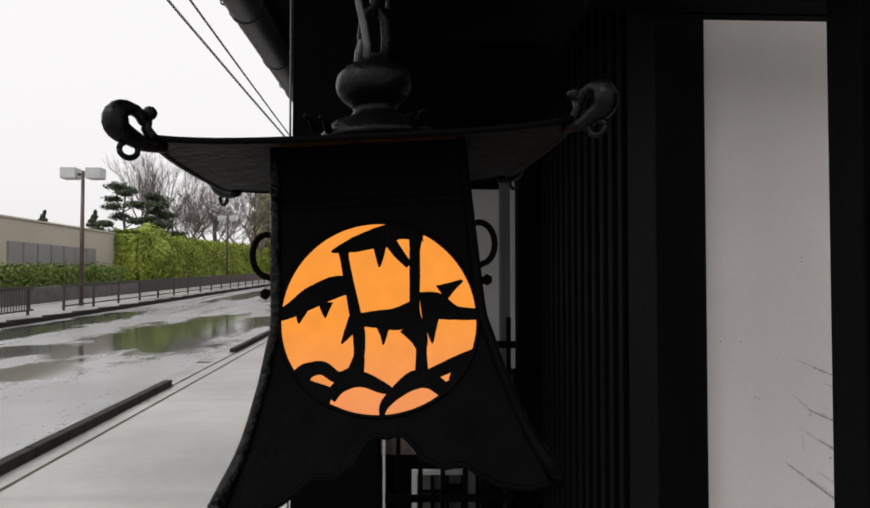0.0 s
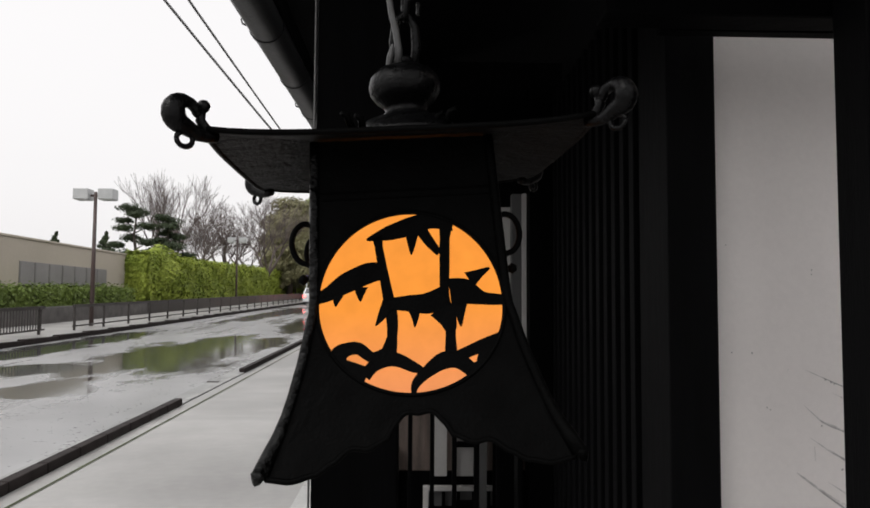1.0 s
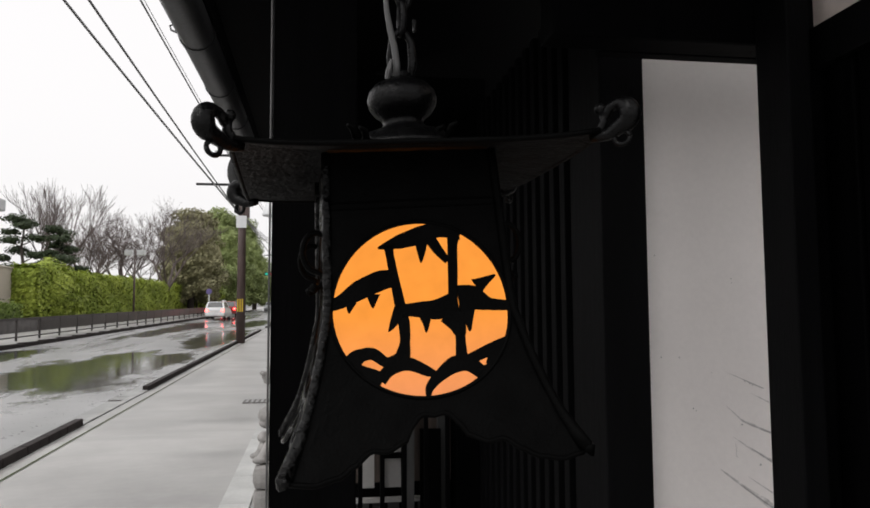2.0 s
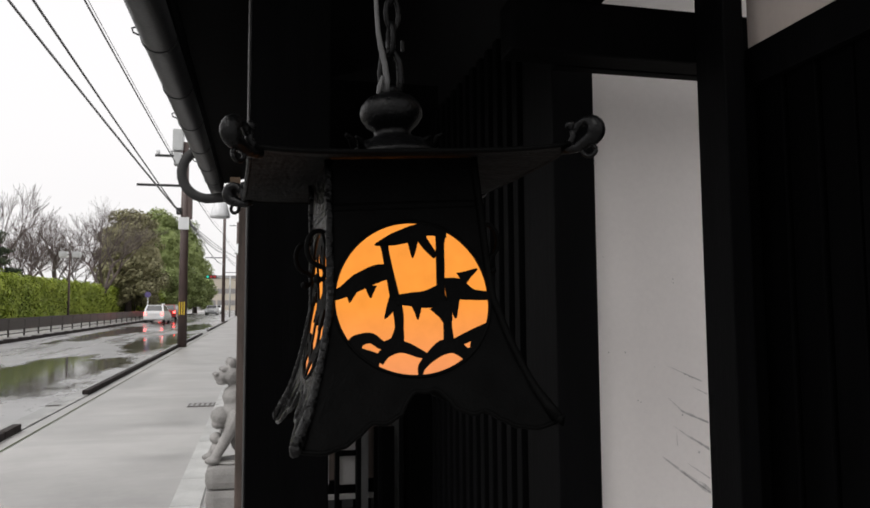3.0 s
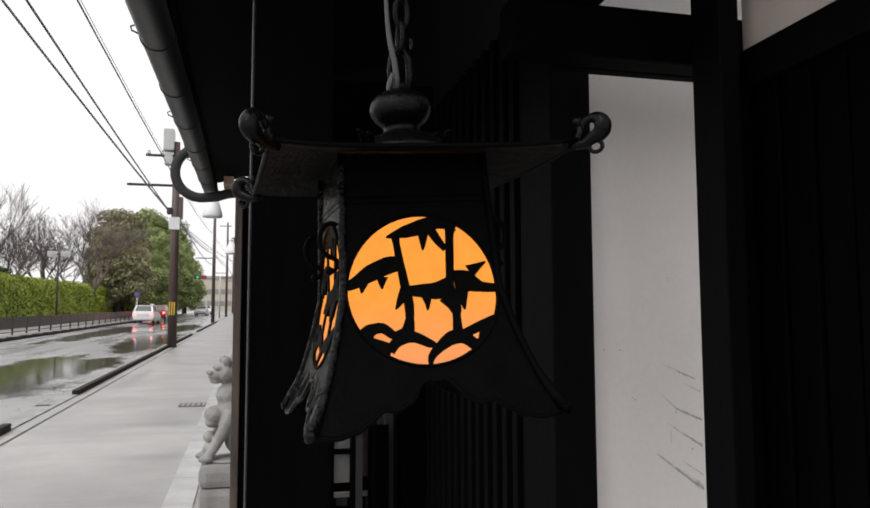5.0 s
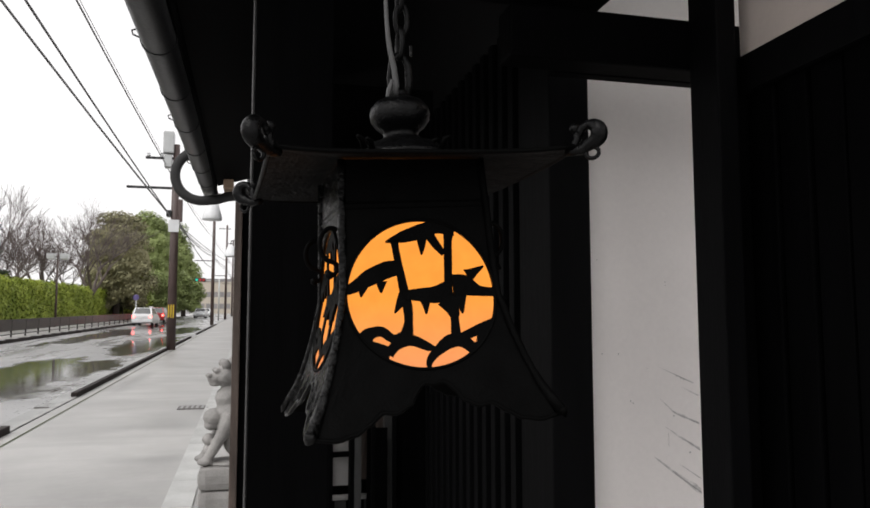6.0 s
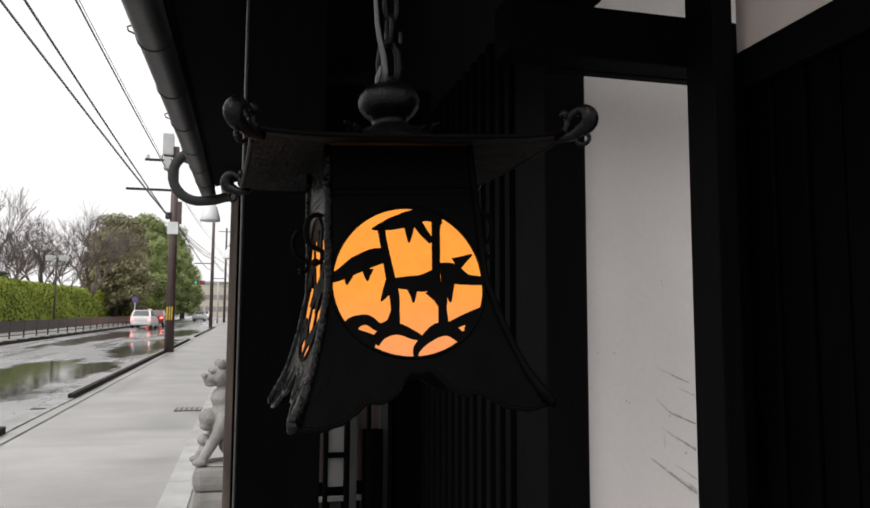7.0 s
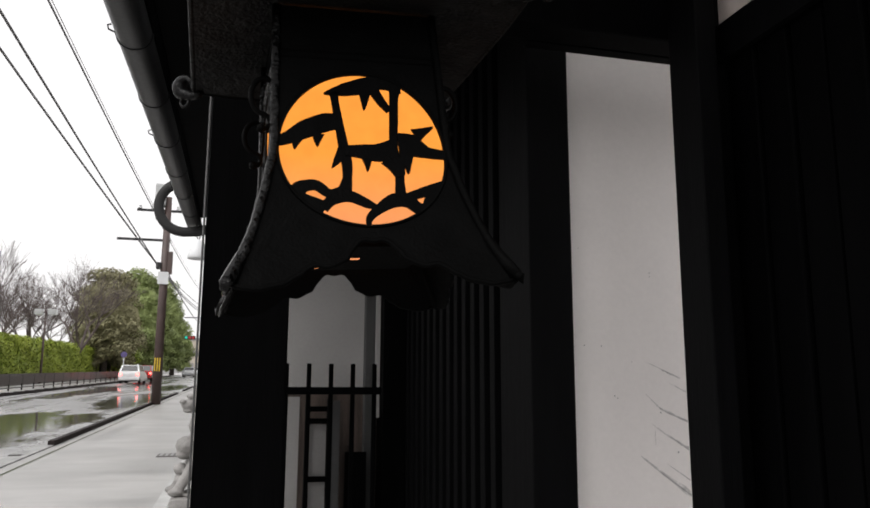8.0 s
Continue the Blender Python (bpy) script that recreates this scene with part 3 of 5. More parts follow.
PROFILE = [(0.19, 0.097), (0.06, 0.103), (0.0, 0.106), (-0.02, 0.1115), (-0.05, 0.1185), (-0.09, 0.131), (-0.12, 0.142), (-0.15, 0.157), (-0.18, 0.172)]


def hem(u):
    """The scalloped lower edge, u from -1 to 1 along a face."""
    a = abs(u)
    for (a0, z0), (a1, z1) in zip(HEM, HEM[1:]):
        if a <= a1:
            f = (a - a0) / (a1 - a0)
            f = f * f * (3 - 2 * f)
            return z0 + (z1 - z0) * f
    return HEM[-1][1]


HEM = [(0.0, -0.1125), (0.08, -0.1105), (0.14, -0.114), (0.17, -0.120), (0.24, -0.136), (0.36, -0.1435), (0.46, -0.1415), (0.49, -0.143), (0.56, -0.153), (0.66, -0.163), (0.80, -0.1675), (0.94, -0.1645), (1.0, -0.157)]


def face_plate(bm, turn, thick=0.004):
    """One side of the body: a flared plate with a round opening."""
    rot = Matrix.Rotation(turn, 4, "Z")
    n, rings = 96, 9
    layers = []
    for off in (0.0, thick):
        grid = []
        for k in range(n):
            a = 2 * math.pi * k / n
            dx, dz = math.cos(a), math.sin(a)
            r0 = hole(a)
            r = r0
            while r < 0.4:
                x, z = r * dx, r * dz
                if z > TOP or abs(x) > half(z) or z < hem(x / half(z)):
                    break
                r += 0.0008
            row = []
            for j in range(rings):
                q = r0 + (max(r, r0 + 0.0015) - r0) * (j / (rings - 1)) ** 0.9
                x, z = q * dx, q * dz
                x = max(-half(z), min(half(z), x))
                row.append(bm.verts.new(rot @ Vector((x, -half(z) + off, z))))
            grid.append(row)
        layers.append(grid)
    for grid in layers:
        for k in range(n):
            a, b = grid[k], grid[(k + 1) % n]
            for j in range(rings - 1):
                bm.faces.new((a[j], a[j + 1], b[j + 1], b[j]))
    for k in range(n):
        k2 = (k + 1) % n
        for j in (0, rings - 1):
            bm.faces.new((layers[0][k][j], layers[0][k2][j], layers[1][k2][j], layers[1][k][j]))
    return bm


def flat_shape(bm, outline, y0, y1):
    """A thin solid strip; the outline runs up one side and back down the other."""
    n = len(outline) // 2
    rows = []
    for i in range(n):
        (ax, az), (bx, bz) = outline[i], outline[-1 - i]
        rows.append([bm.verts.new(p) for p in ((ax, y0, az), (bx, y0, bz), (bx, y1, bz), (ax, y1, az))])
    for a, b in zip(rows, rows[1:]):
        for k in range(4):
            bm.faces.new((a[k], a[(k + 1) % 4], b[(k + 1) % 4], b[k]))
    bm.faces.new(rows[0][::-1])
    bm.faces.new(rows[-1])


def band(points, widths):
    """The outline of a tapered band along a smooth line through the points."""
    pts = [Vector(p) for p in points]
    line, wid = [], []
    for i in range(len(pts) - 1):
        p0, p1, p2, p3 = pts[max(i - 1, 0)], pts[i], pts[i + 1], pts[min(i + 2, len(pts) - 1)]
        for s in range(5):
            t = s / 5
            line.append(0.5 * ((2 * p1) + (p2 - p0) * t + (2 * p0 - 5 * p1 + 4 * p2 - p3) * t * t + (3 * p1 - p0 - 3 * p2 + p3) * t ** 3))
            wid.append(widths[i] + (widths[i + 1] - widths[i]) * t)
    line.append(pts[-1])
    wid.append(widths[-1])
    left, right = [], []
    for i, p in enumerate(line):
        d = (line[min(i + 1, len(line) - 1)] - line[max(i - 1, 0)]).normalized()
        s = Vector((-d.y, d.x)) * wid[i] / 2
        left.append(p + s)
        right.append(p - s)
    return [(v.x * R_HOLE, v.y * R_HOLE) for v in left + right[::-1]]


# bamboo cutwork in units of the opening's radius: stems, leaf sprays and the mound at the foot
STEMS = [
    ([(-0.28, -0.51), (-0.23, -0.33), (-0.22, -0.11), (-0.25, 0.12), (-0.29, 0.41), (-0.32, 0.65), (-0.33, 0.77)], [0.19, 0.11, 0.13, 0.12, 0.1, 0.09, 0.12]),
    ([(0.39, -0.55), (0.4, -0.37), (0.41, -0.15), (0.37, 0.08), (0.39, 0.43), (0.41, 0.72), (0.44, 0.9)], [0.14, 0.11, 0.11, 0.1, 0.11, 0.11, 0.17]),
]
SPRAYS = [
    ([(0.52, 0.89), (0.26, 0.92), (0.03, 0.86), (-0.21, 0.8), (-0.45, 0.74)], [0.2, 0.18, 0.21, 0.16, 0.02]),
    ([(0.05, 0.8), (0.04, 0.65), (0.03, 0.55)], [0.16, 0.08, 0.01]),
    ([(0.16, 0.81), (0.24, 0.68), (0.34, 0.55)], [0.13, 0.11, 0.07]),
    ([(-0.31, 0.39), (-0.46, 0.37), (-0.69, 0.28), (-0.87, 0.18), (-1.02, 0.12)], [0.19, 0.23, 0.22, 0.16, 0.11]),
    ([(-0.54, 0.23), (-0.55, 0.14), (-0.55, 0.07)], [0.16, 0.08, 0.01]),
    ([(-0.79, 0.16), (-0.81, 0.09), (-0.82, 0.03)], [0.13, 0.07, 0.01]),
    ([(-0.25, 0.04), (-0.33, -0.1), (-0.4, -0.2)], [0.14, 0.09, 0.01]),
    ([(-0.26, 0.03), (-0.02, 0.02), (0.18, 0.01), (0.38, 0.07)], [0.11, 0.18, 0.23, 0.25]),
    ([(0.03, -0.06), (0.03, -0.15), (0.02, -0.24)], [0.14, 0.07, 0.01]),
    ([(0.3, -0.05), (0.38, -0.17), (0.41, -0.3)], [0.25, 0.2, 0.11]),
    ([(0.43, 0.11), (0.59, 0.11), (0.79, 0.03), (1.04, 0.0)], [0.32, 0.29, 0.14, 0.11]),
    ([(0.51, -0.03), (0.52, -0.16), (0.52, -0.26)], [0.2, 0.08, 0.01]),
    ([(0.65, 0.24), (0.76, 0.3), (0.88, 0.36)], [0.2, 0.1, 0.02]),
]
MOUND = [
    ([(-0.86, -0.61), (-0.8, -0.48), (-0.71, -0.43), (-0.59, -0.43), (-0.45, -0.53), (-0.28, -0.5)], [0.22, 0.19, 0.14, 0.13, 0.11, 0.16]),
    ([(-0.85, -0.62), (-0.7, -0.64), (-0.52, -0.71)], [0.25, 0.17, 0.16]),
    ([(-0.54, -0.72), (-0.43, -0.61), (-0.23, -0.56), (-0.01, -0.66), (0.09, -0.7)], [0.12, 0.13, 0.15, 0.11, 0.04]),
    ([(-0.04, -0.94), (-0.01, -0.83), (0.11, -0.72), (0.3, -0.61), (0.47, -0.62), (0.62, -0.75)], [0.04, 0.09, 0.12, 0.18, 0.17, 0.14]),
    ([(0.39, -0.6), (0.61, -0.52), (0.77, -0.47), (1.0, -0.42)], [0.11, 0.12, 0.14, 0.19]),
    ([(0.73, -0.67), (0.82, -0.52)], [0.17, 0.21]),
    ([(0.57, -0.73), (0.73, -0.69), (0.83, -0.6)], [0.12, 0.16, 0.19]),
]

for q in range(4):
    turn = q * math.pi / 2
    # the street side takes the sheen copy, the other sides the black one
    plate = part("side_plate", face_plate(bmesh.new(), turn), BRONZE_SHEEN if q == 3 else BRONZE, lantern, smooth=False)
    rot = Matrix.Rotation(turn, 4, "Z")
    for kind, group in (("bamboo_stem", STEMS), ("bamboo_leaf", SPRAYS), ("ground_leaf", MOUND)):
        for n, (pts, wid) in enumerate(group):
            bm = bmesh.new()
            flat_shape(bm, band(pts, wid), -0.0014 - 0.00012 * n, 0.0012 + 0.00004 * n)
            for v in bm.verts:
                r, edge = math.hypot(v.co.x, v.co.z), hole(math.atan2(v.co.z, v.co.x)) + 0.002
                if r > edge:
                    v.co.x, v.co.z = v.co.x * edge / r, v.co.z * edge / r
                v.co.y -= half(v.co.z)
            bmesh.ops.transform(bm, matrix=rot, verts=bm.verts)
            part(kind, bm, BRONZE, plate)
    bm = bmesh.new()
    loop = [(hole(a) * 1.02 * math.cos(a), -half(hole(a) * math.sin(a)) - 0.001, hole(a) * 1.02 * math.sin(a)) for a in (2 * math.pi * k / 64 for k in range(65))]
    tube(bm, loop, 0.0022, 6)
    bmesh.ops.transform(bm, matrix=rot, verts=bm.verts)
    part("window_rim", bm, BRONZE, plate, smooth=True)
    bm = bmesh.new()
    fan = [[bm.verts.new((hole(a) * f * math.cos(a), 0.0024 - half(hole(a) * f * math.sin(a)), hole(a) * f * math.sin(a)))
            for a in (2 * math.pi * k / 48 for k in range(48))] for f in (0.02, 0.25, 0.5, 0.75, 1.02)]
    for a, b in zip(fan, fan[1:]):
        for k in range(48):
            bm.faces.new((a[k], a[(k + 1) % 48], b[(k + 1) % 48], b[k]))
    bm.faces.new(fan[0])
    bmesh.ops.transform(bm, matrix=rot, verts=bm.verts)
    part("paper", bm, PAPER, plate, "glowing orange paper pane")
    # corner rib with a curled foot, hem bead
    bm = bmesh.new()
    zs = [TOP - (TOP + 0.159) * k / 20 for k in range(21)]
    tube(bm, [(-half(z), -half(z), z) for z in zs] + [(-0.163, -0.163, -0.162), (-0.165, -0.165, -0.155)], [0.0055] * 18 + [0.0065, 0.008, 0.009, 0.009, 0.006], 8)
    bmesh.ops.transform(bm, matrix=rot, verts=bm.verts)
    part("corner_rib", bm, BRONZE_SHEEN if q in (0, 3) else BRONZE, lantern, smooth=True)
    bm = bmesh.new()
    tube(bm, [(u * half(hem(u)), -half(hem(u)) + 0.001, hem(u)) for u in (-0.98 + 1.96 * k / 60 for k in range(61))], 0.0032, 6)
    bmesh.ops.transform(bm, matrix=rot, verts=bm.verts)
    part("hem_bead", bm, BRONZE_SHEEN if q == 3 else BRONZE, lantern, smooth=True)
    # relief folds on the skirt
    for k in range(15 if q == 3 else 0):
        u = -0.91 + 0.13 * k
        z0 = -0.112 + 0.012 * math.sin(k * 2.1)
        bm = tube(bmesh.new(), [(u * half(z0 + (hem(u) - z0) * s) * (0.93 + 0.07 * s), -half(z0 + (hem(u) - z0) * s) - 0.0003, z0 + (hem(u) - z0) * s) for s in (0.05, 0.35, 0.65, 0.97)], [0.0006, 0.0016, 0.002, 0.0012], 5)
        bmesh.ops.transform(bm, matrix=rot, verts=bm.verts)
        part("fold", bm, BRONZE_SHEEN, plate)
    for z, r in ((0.128, 0.0016), (0.120, 0.0010)):
        bm = tube(bmesh.new(), [(u * half(z), -half(z) - 0.0004, z) for u in (-0.96, -0.3, 0.3, 0.96)], r, 5)
        bmesh.ops.transform(bm, matrix=rot, verts=bm.verts)
        part("embossed_line", bm, BRONZE_SHEEN if q == 3 else BRONZE, plate)
    # curl handles at the two flanks
    for side in ((-1, 1) if q in (0, 2) else ()):
        bm = bmesh.new()
        curl = []
        for k in range(22):
            a = math.radians(60 + 205 * k / 21)
            curl.append((side * (0.113 - 0.016 * math.cos(a)), -0.082, 0.052 + 0.028 * math.sin(a)))
        curl += [(side * 0.109, -0.082, 0.020), (side * 0.107, -0.082, 0.010), (side * 0.112, -0.082, 0.002), (side * 0.118, -0.082, 0.004)]
        curl = [(cx, cy, 0.035 + (cz - 0.002) * 0.8) for cx, cy, cz in curl]
        tube(bm, curl, 0.0034, 8)
        blob(bm, (side * 0.118, -0.082, 0.035), (0.0065, 0.0065, 0.0065), 1)
        bmesh.ops.transform(bm, matrix=rot, verts=bm.verts)
        part("curl_handle", bm, BRONZE, lantern, smooth=True)
    # rolled finial on the roof corner
    bm = bmesh.new()
    curl, fat = [(0.186, 0.177), (0.193, 0.176), (0.200, 0.1765)], [0.006, 0.0062, 0.0066]
    for k in range(15):
        a = math.radians(-75 + 17.5 * k)
        curl.append((0.2090 + 0.0092 * math.cos(a), 0.1955 + 0.0120 * math.sin(a)))
        fat.append(0.0076 + 0.0046 * math.sin(math.pi * min(1.0, (k + 1) / 11)) - 0.00018 * k)
    tube(bm, [(-o, -o, z) for o, z in curl], fat, 16)
    blob(bm, (-curl[-1][0], -curl[-1][0], curl[-1][1]), (0.0048, 0.0048, 0.0048), 2)
    tube(bm, [(-0.187, -0.187, 0.178), (-0.194, -0.194, 0.183), (-0.198, -0.198, 0.191), (-0.1965, -0.1965, 0.201)], [0.006, 0.0055, 0.005, 0.0045], 8)
    blob(bm, (-0.195, -0.195, 0.2055), (0.0066, 0.0066, 0.0066), 2)
    ring = [(-(0.2105 + 0.0060 * math.cos(a)), -(0.2105 + 0.0060 * math.cos(a)), 0.1705 + 0.0072 * math.sin(a)) for a in (2 * math.pi * k / 16 for k in range(17))]
    tube(bm, ring, 0.0028, 6)
    bmesh.ops.transform(bm, matrix=rot, verts=bm.verts)
    part("corner_finial", bm, CAST_BRONZE, lantern, smooth=True)
    # small sprout at the foot of the jewel
    bm = bmesh.new()
    for dx in (-0.006, 0.007):
        tube(bm, [(dx - 0.05, -0.05 + dx, 0.210), (dx * 1.2 - 0.054, -0.054 + dx, 0.224), (dx * 1.2 - 0.060, -0.060 + dx, 0.226)], [0.005, 0.0045, 0.003], 6)
    bmesh.ops.transform(bm, matrix=rot, verts=bm.verts)
    part("sprout", bm, BRONZE, lantern, smooth=True)


def roof_z(a, b):
    m = max(abs(a), abs(b))
    return 0.214 - 0.036 * m ** 0.8 + 0.008 * (abs(a) * abs(b)) ** 4


bm = bmesh.new()
N = 28
lay = []
for off in (0.0, -0.004):
    lay.append([[bm.verts.new((0.197 * (2 * i / N - 1), 0.197 * (2 * j / N - 1), roof_z(2 * i / N - 1, 2 * j / N - 1) + off)) for j in range(N + 1)] for i in range(N + 1)])
for g in lay:
    for i in range(N):
        for j in range(N):
            bm.faces.new((g[i][j], g[i + 1][j], g[i + 1][j + 1], g[i][j + 1]))
for i in range(N):
    for a, b in (((i, 0), (i + 1, 0)), ((i, N), (i + 1, N)), ((0, i), (0, i + 1)), ((N, i), (N, i + 1))):
        bm.faces.new((lay[0][a[0]][a[1]], lay[0][b[0]][b[1]], lay[1][b[0]][b[1]], lay[1][a[0]][a[1]]))
part("roof", bm, BRONZE_ROOF, lantern, smooth=False)
for s in (-1, 1):
    pts = [(0.196 * u, 0.197 * s, roof_z(u, 1) - 0.003) for u in (-0.98 + 1.96 * i / 20 for i in range(21))]
    # front and back beads darker, side beads lighter, as light falls on them
    part("eave_bead", tube(bmesh.new(), pts, 0.0032, 6), BRONZE, lantern, smooth=True)
    part("eave_bead", tube(bmesh.new(), [(y, x, z) for x, y, z in pts], 0.0032, 6), BRONZE_ROOF, lantern, smooth=True)
bm = bmesh.new()
box(bm, -0.098, 0.098, -0.098, 0.098, -0.112, -0.106, 0.001)
part("floor_plate", bm, BRONZE, lantern)
# glowing patches on the closed floor stand in for inner light leaking through
for x, y in ((-0.030, 0.071), (-0.001, -0.004)):
    part("slit_glow", boxed(x - 0.010, x + 0.010, y - 0.006, y + 0.006, -0.1124, -0.1115), PAPER, lantern, "glowing patch standing for inner light through the floor")
prof = [(0.062, 0.188), (0.058, 0.197), (0.044, 0.212), (0.026, 0.219), (0.022, 0.226), (0.024, 0.231), (0.032, 0.238), (0.0375, 0.248), (0.0385, 0.258),
        (0.036, 0.268), (0.029, 0.277), (0.018, 0.283), (0.010, 0.286), (0.011, 0.291), (0.008, 0.295), (0.002, 0.296)]
part("jewel", lathe(bmesh.new(), [(r * 1.17, z + 0.016) for r, z in prof], (0.011, 0, 0), sides=36), CAST_BRONZE, lantern, "cast bronze jewel on a flared foot", smooth=True)


def link(bm, c, lx, lz, r, turn):
    pts = []
    for k in range(17):
        a = 2 * math.pi * k / 16
        x = lx * math.cos(a)
        pts.append((c[0] + x * math.cos(turn), c[1] + x * math.sin(turn), c[2] + lz * math.sin(a)))
    tube(bm, pts, r, 7, cap=False)


chain = thing("lantern_chain", "dark iron chain and hook holding the lantern", "chain", (-0.039, 1.316, 1.767))
bail = [(-0.010, 0, 0.300), (-0.013, 0, 0.330), (-0.010, 0, 0.356), (-0.001, 0, 0.366), (0.008, 0, 0.362), (0.0145, 0, 0.350), (0.0165, 0, 0.325), (0.0125, 0, 0.292)]
part("bail", tube(bmesh.new(), bail, [0.004, 0.005, 0.005, 0.0045, 0.0045, 0.0056, 0.006, 0.0042], 8), CAST_BRONZE, chain, smooth=True)
part("pin", tube(bmesh.new(), [(0.0185, -0.004, 0.364), (0.0185, -0.004, 0.380)], 0.0028, 6), BRONZE_SHEEN, chain)
z = 0.383
for k in range(20):
    bm = bmesh.new()
    link(bm, (0.002 + 0.002 * math.sin(k * 1.7), 0, z), 0.010, 0.024, 0.0038, 0.25 if k % 2 else math.pi / 2 + 0.2)
    part("link", bm, CAST_BRONZE, chain, smooth=True)
    z += 0.038
feed = thing("lantern_cable", "grey electric cable running down to the lantern", "cable", (-0.039, 1.316, 1.767))
part("sheath", tube(bmesh.new(), [(-0.006, -0.012, 0.300), (-0.0055, -0.013, 0.316), (-0.009, -0.014, 0.340), (-0.0145, -0.015, 0.362), (-0.0185, -0.015, 0.385), (-0.021, -0.015, 0.415), (-0.0225, -0.015, 0.45), (-0.023, -0.014, 0.6), (-0.02, -0.012, 1.0), (0, 0, 1.4)],
                    [0.0044, 0.0046, 0.0044, 0.0042, 0.0036, 0.0032, 0.0032, 0.0032, 0.0032, 0.0032], 8), CABLE_M, feed, smooth=True)
part("tie", tube(bmesh.new(), [(-0.018, -0.012, 0.297), (-0.016, -0.014, 0.307), (-0.0125, -0.016, 0.322)], [0.003, 0.0042, 0.002], 6), CABLE_M, feed)

# ---- stone guardian lion on its plinth, beside the pavement ----
bm = bmesh.new()
gy = ground_z(5.6)
box(bm, -0.19, 0.2, -0.21, 0.21, gy - 0.02, gy + 0.11, 0.006)
box(bm, -0.185, 0.2, -0.2, 0.2, gy + 0.105, gy + 0.298, 0.055)
box(bm, -0.185, 0.2, -0.2, 0.2, gy + 0.290, gy + 0.44, 0.05)
plinth = part("stone_plinth", bm, STONE)
plinth.matrix_world = pose(-0.365, 5.6, 0)
tagged(plinth, "weathered grey granite plinth of two rounded slabs", "plinth")
bm = bmesh.new()
b0 = gy + 0.44
for at, size in (((0, 0.10, 0.20), (0.13, 0.17, 0.21)), ((0, 0.0, 0.34), (0.11, 0.12, 0.20)), ((0, -0.02, 0.48), (0.10, 0.10, 0.10)),
                 ((0, -0.045, 0.645), (0.095, 0.085, 0.085)), ((0, -0.12, 0.625), (0.062, 0.055, 0.045)), ((0, -0.118, 0.585), (0.052, 0.045, 0.02)),
                 ((-0.03, -0.165, 0.648), (0.026, 0.02, 0.018)), ((0.03, -0.165, 0.648), (0.026, 0.02, 0.018)), ((-0.045, -0.11, 0.685), (0.024, 0.03, 0.02)), ((0.045, -0.11, 0.685), (0.024, 0.03, 0.02)),
                 ((-0.07, -0.06, 0.735), (0.022, 0.032, 0.038)), ((0.07, -0.06, 0.735), (0.022, 0.032, 0.038)), ((0, 0.02, 0.71), (0.08, 0.07, 0.09)),
                 ((0, -0.125, 0.34), (0.085, 0.072, 0.07)), ((0, -0.135, 0.285), (0.06, 0.055, 0.045)), ((0, -0.155, 0.18), (0.05, 0.045, 0.045)), ((0, -0.155, 0.10), (0.045, 0.04, 0.05)),
                 ((-0.08, -0.185, 0.03), (0.045, 0.055, 0.03)), ((0.08, -0.185, 0.03), (0.045, 0.055, 0.03)), ((-0.11, 0.12, 0.10), (0.07, 0.14, 0.11)), ((0.11, 0.12, 0.10), (0.07, 0.14, 0.11)),
                 ((0, 0.22, 0.36), (0.05, 0.06, 0.16)), ((0, 0.0, 0.010), (0.16, 0.2, 0.022))):
    blob(bm, at, size, 2)
for side in (-0.075, 0.075):
    tube(bm, [(side, -0.02, 0.36), (side * 1.05, -0.075, 0.22), (side * 1.05, -0.14, 0.10), (side, -0.18, 0.03)], [0.055, 0.044, 0.036, 0.034], 10)
# carved curls of the mane
for k in range(30):
    a, f = k * 2.4, k / 29
    blob(bm, (0.112 * math.cos(a), 0.03 + 0.10 * math.sin(a) * (0.9 if math.sin(a) > 0 else 0.4), 0.40 + 0.36 * f), (0.026, 0.026, 0.026), 1)
lion = part("stone_lion", bm, STONE, smooth=True)
lion.matrix_world = pose(-0.345, 5.6, b0, 0, 0, -80) @ Matrix.Diagonal((1.0, 0.97, 0.90, 1))
mod = lion.modifiers.new("carved", "REMESH")
mod.mode, mod.voxel_size, mod.use_smooth_shade = "VOXEL", 0.008, True
tagged(lion, "weathered grey stone guardian lion seated on a plinth", "statue")


# ---- across the road ----
rail_fence = thing("guard_rail", "dark brown metal guard rail along the far pavement", "railing")
pm = part("post", boxed(-0.035, 0.035, -0.035, 0.035, -0.05, 0.86, bevel=0.006), RAIL_M, rail_fence)
pm.matrix_basis = pose(-11.3, 14.0, ground_z(14.0))
for i in range(1, 46):
    y = 14.0 + 2.4 * i
    if 24 < y < 25.8:
        continue
    b = new("post", pm.data)
    b.parent = rail_fence
    b.matrix_basis = pose(-11.3, y, ground_z(y))
def rail_run(y0, y1, lift, h):
    bm = bmesh.new()
    sheet(bm, -11.325, -11.275, y0, y1, lift + h, 8, h)
    return bm
part("top_rail", rail_run(4, 23.9, 0.78, 0.10), RAIL_M, rail_fence)
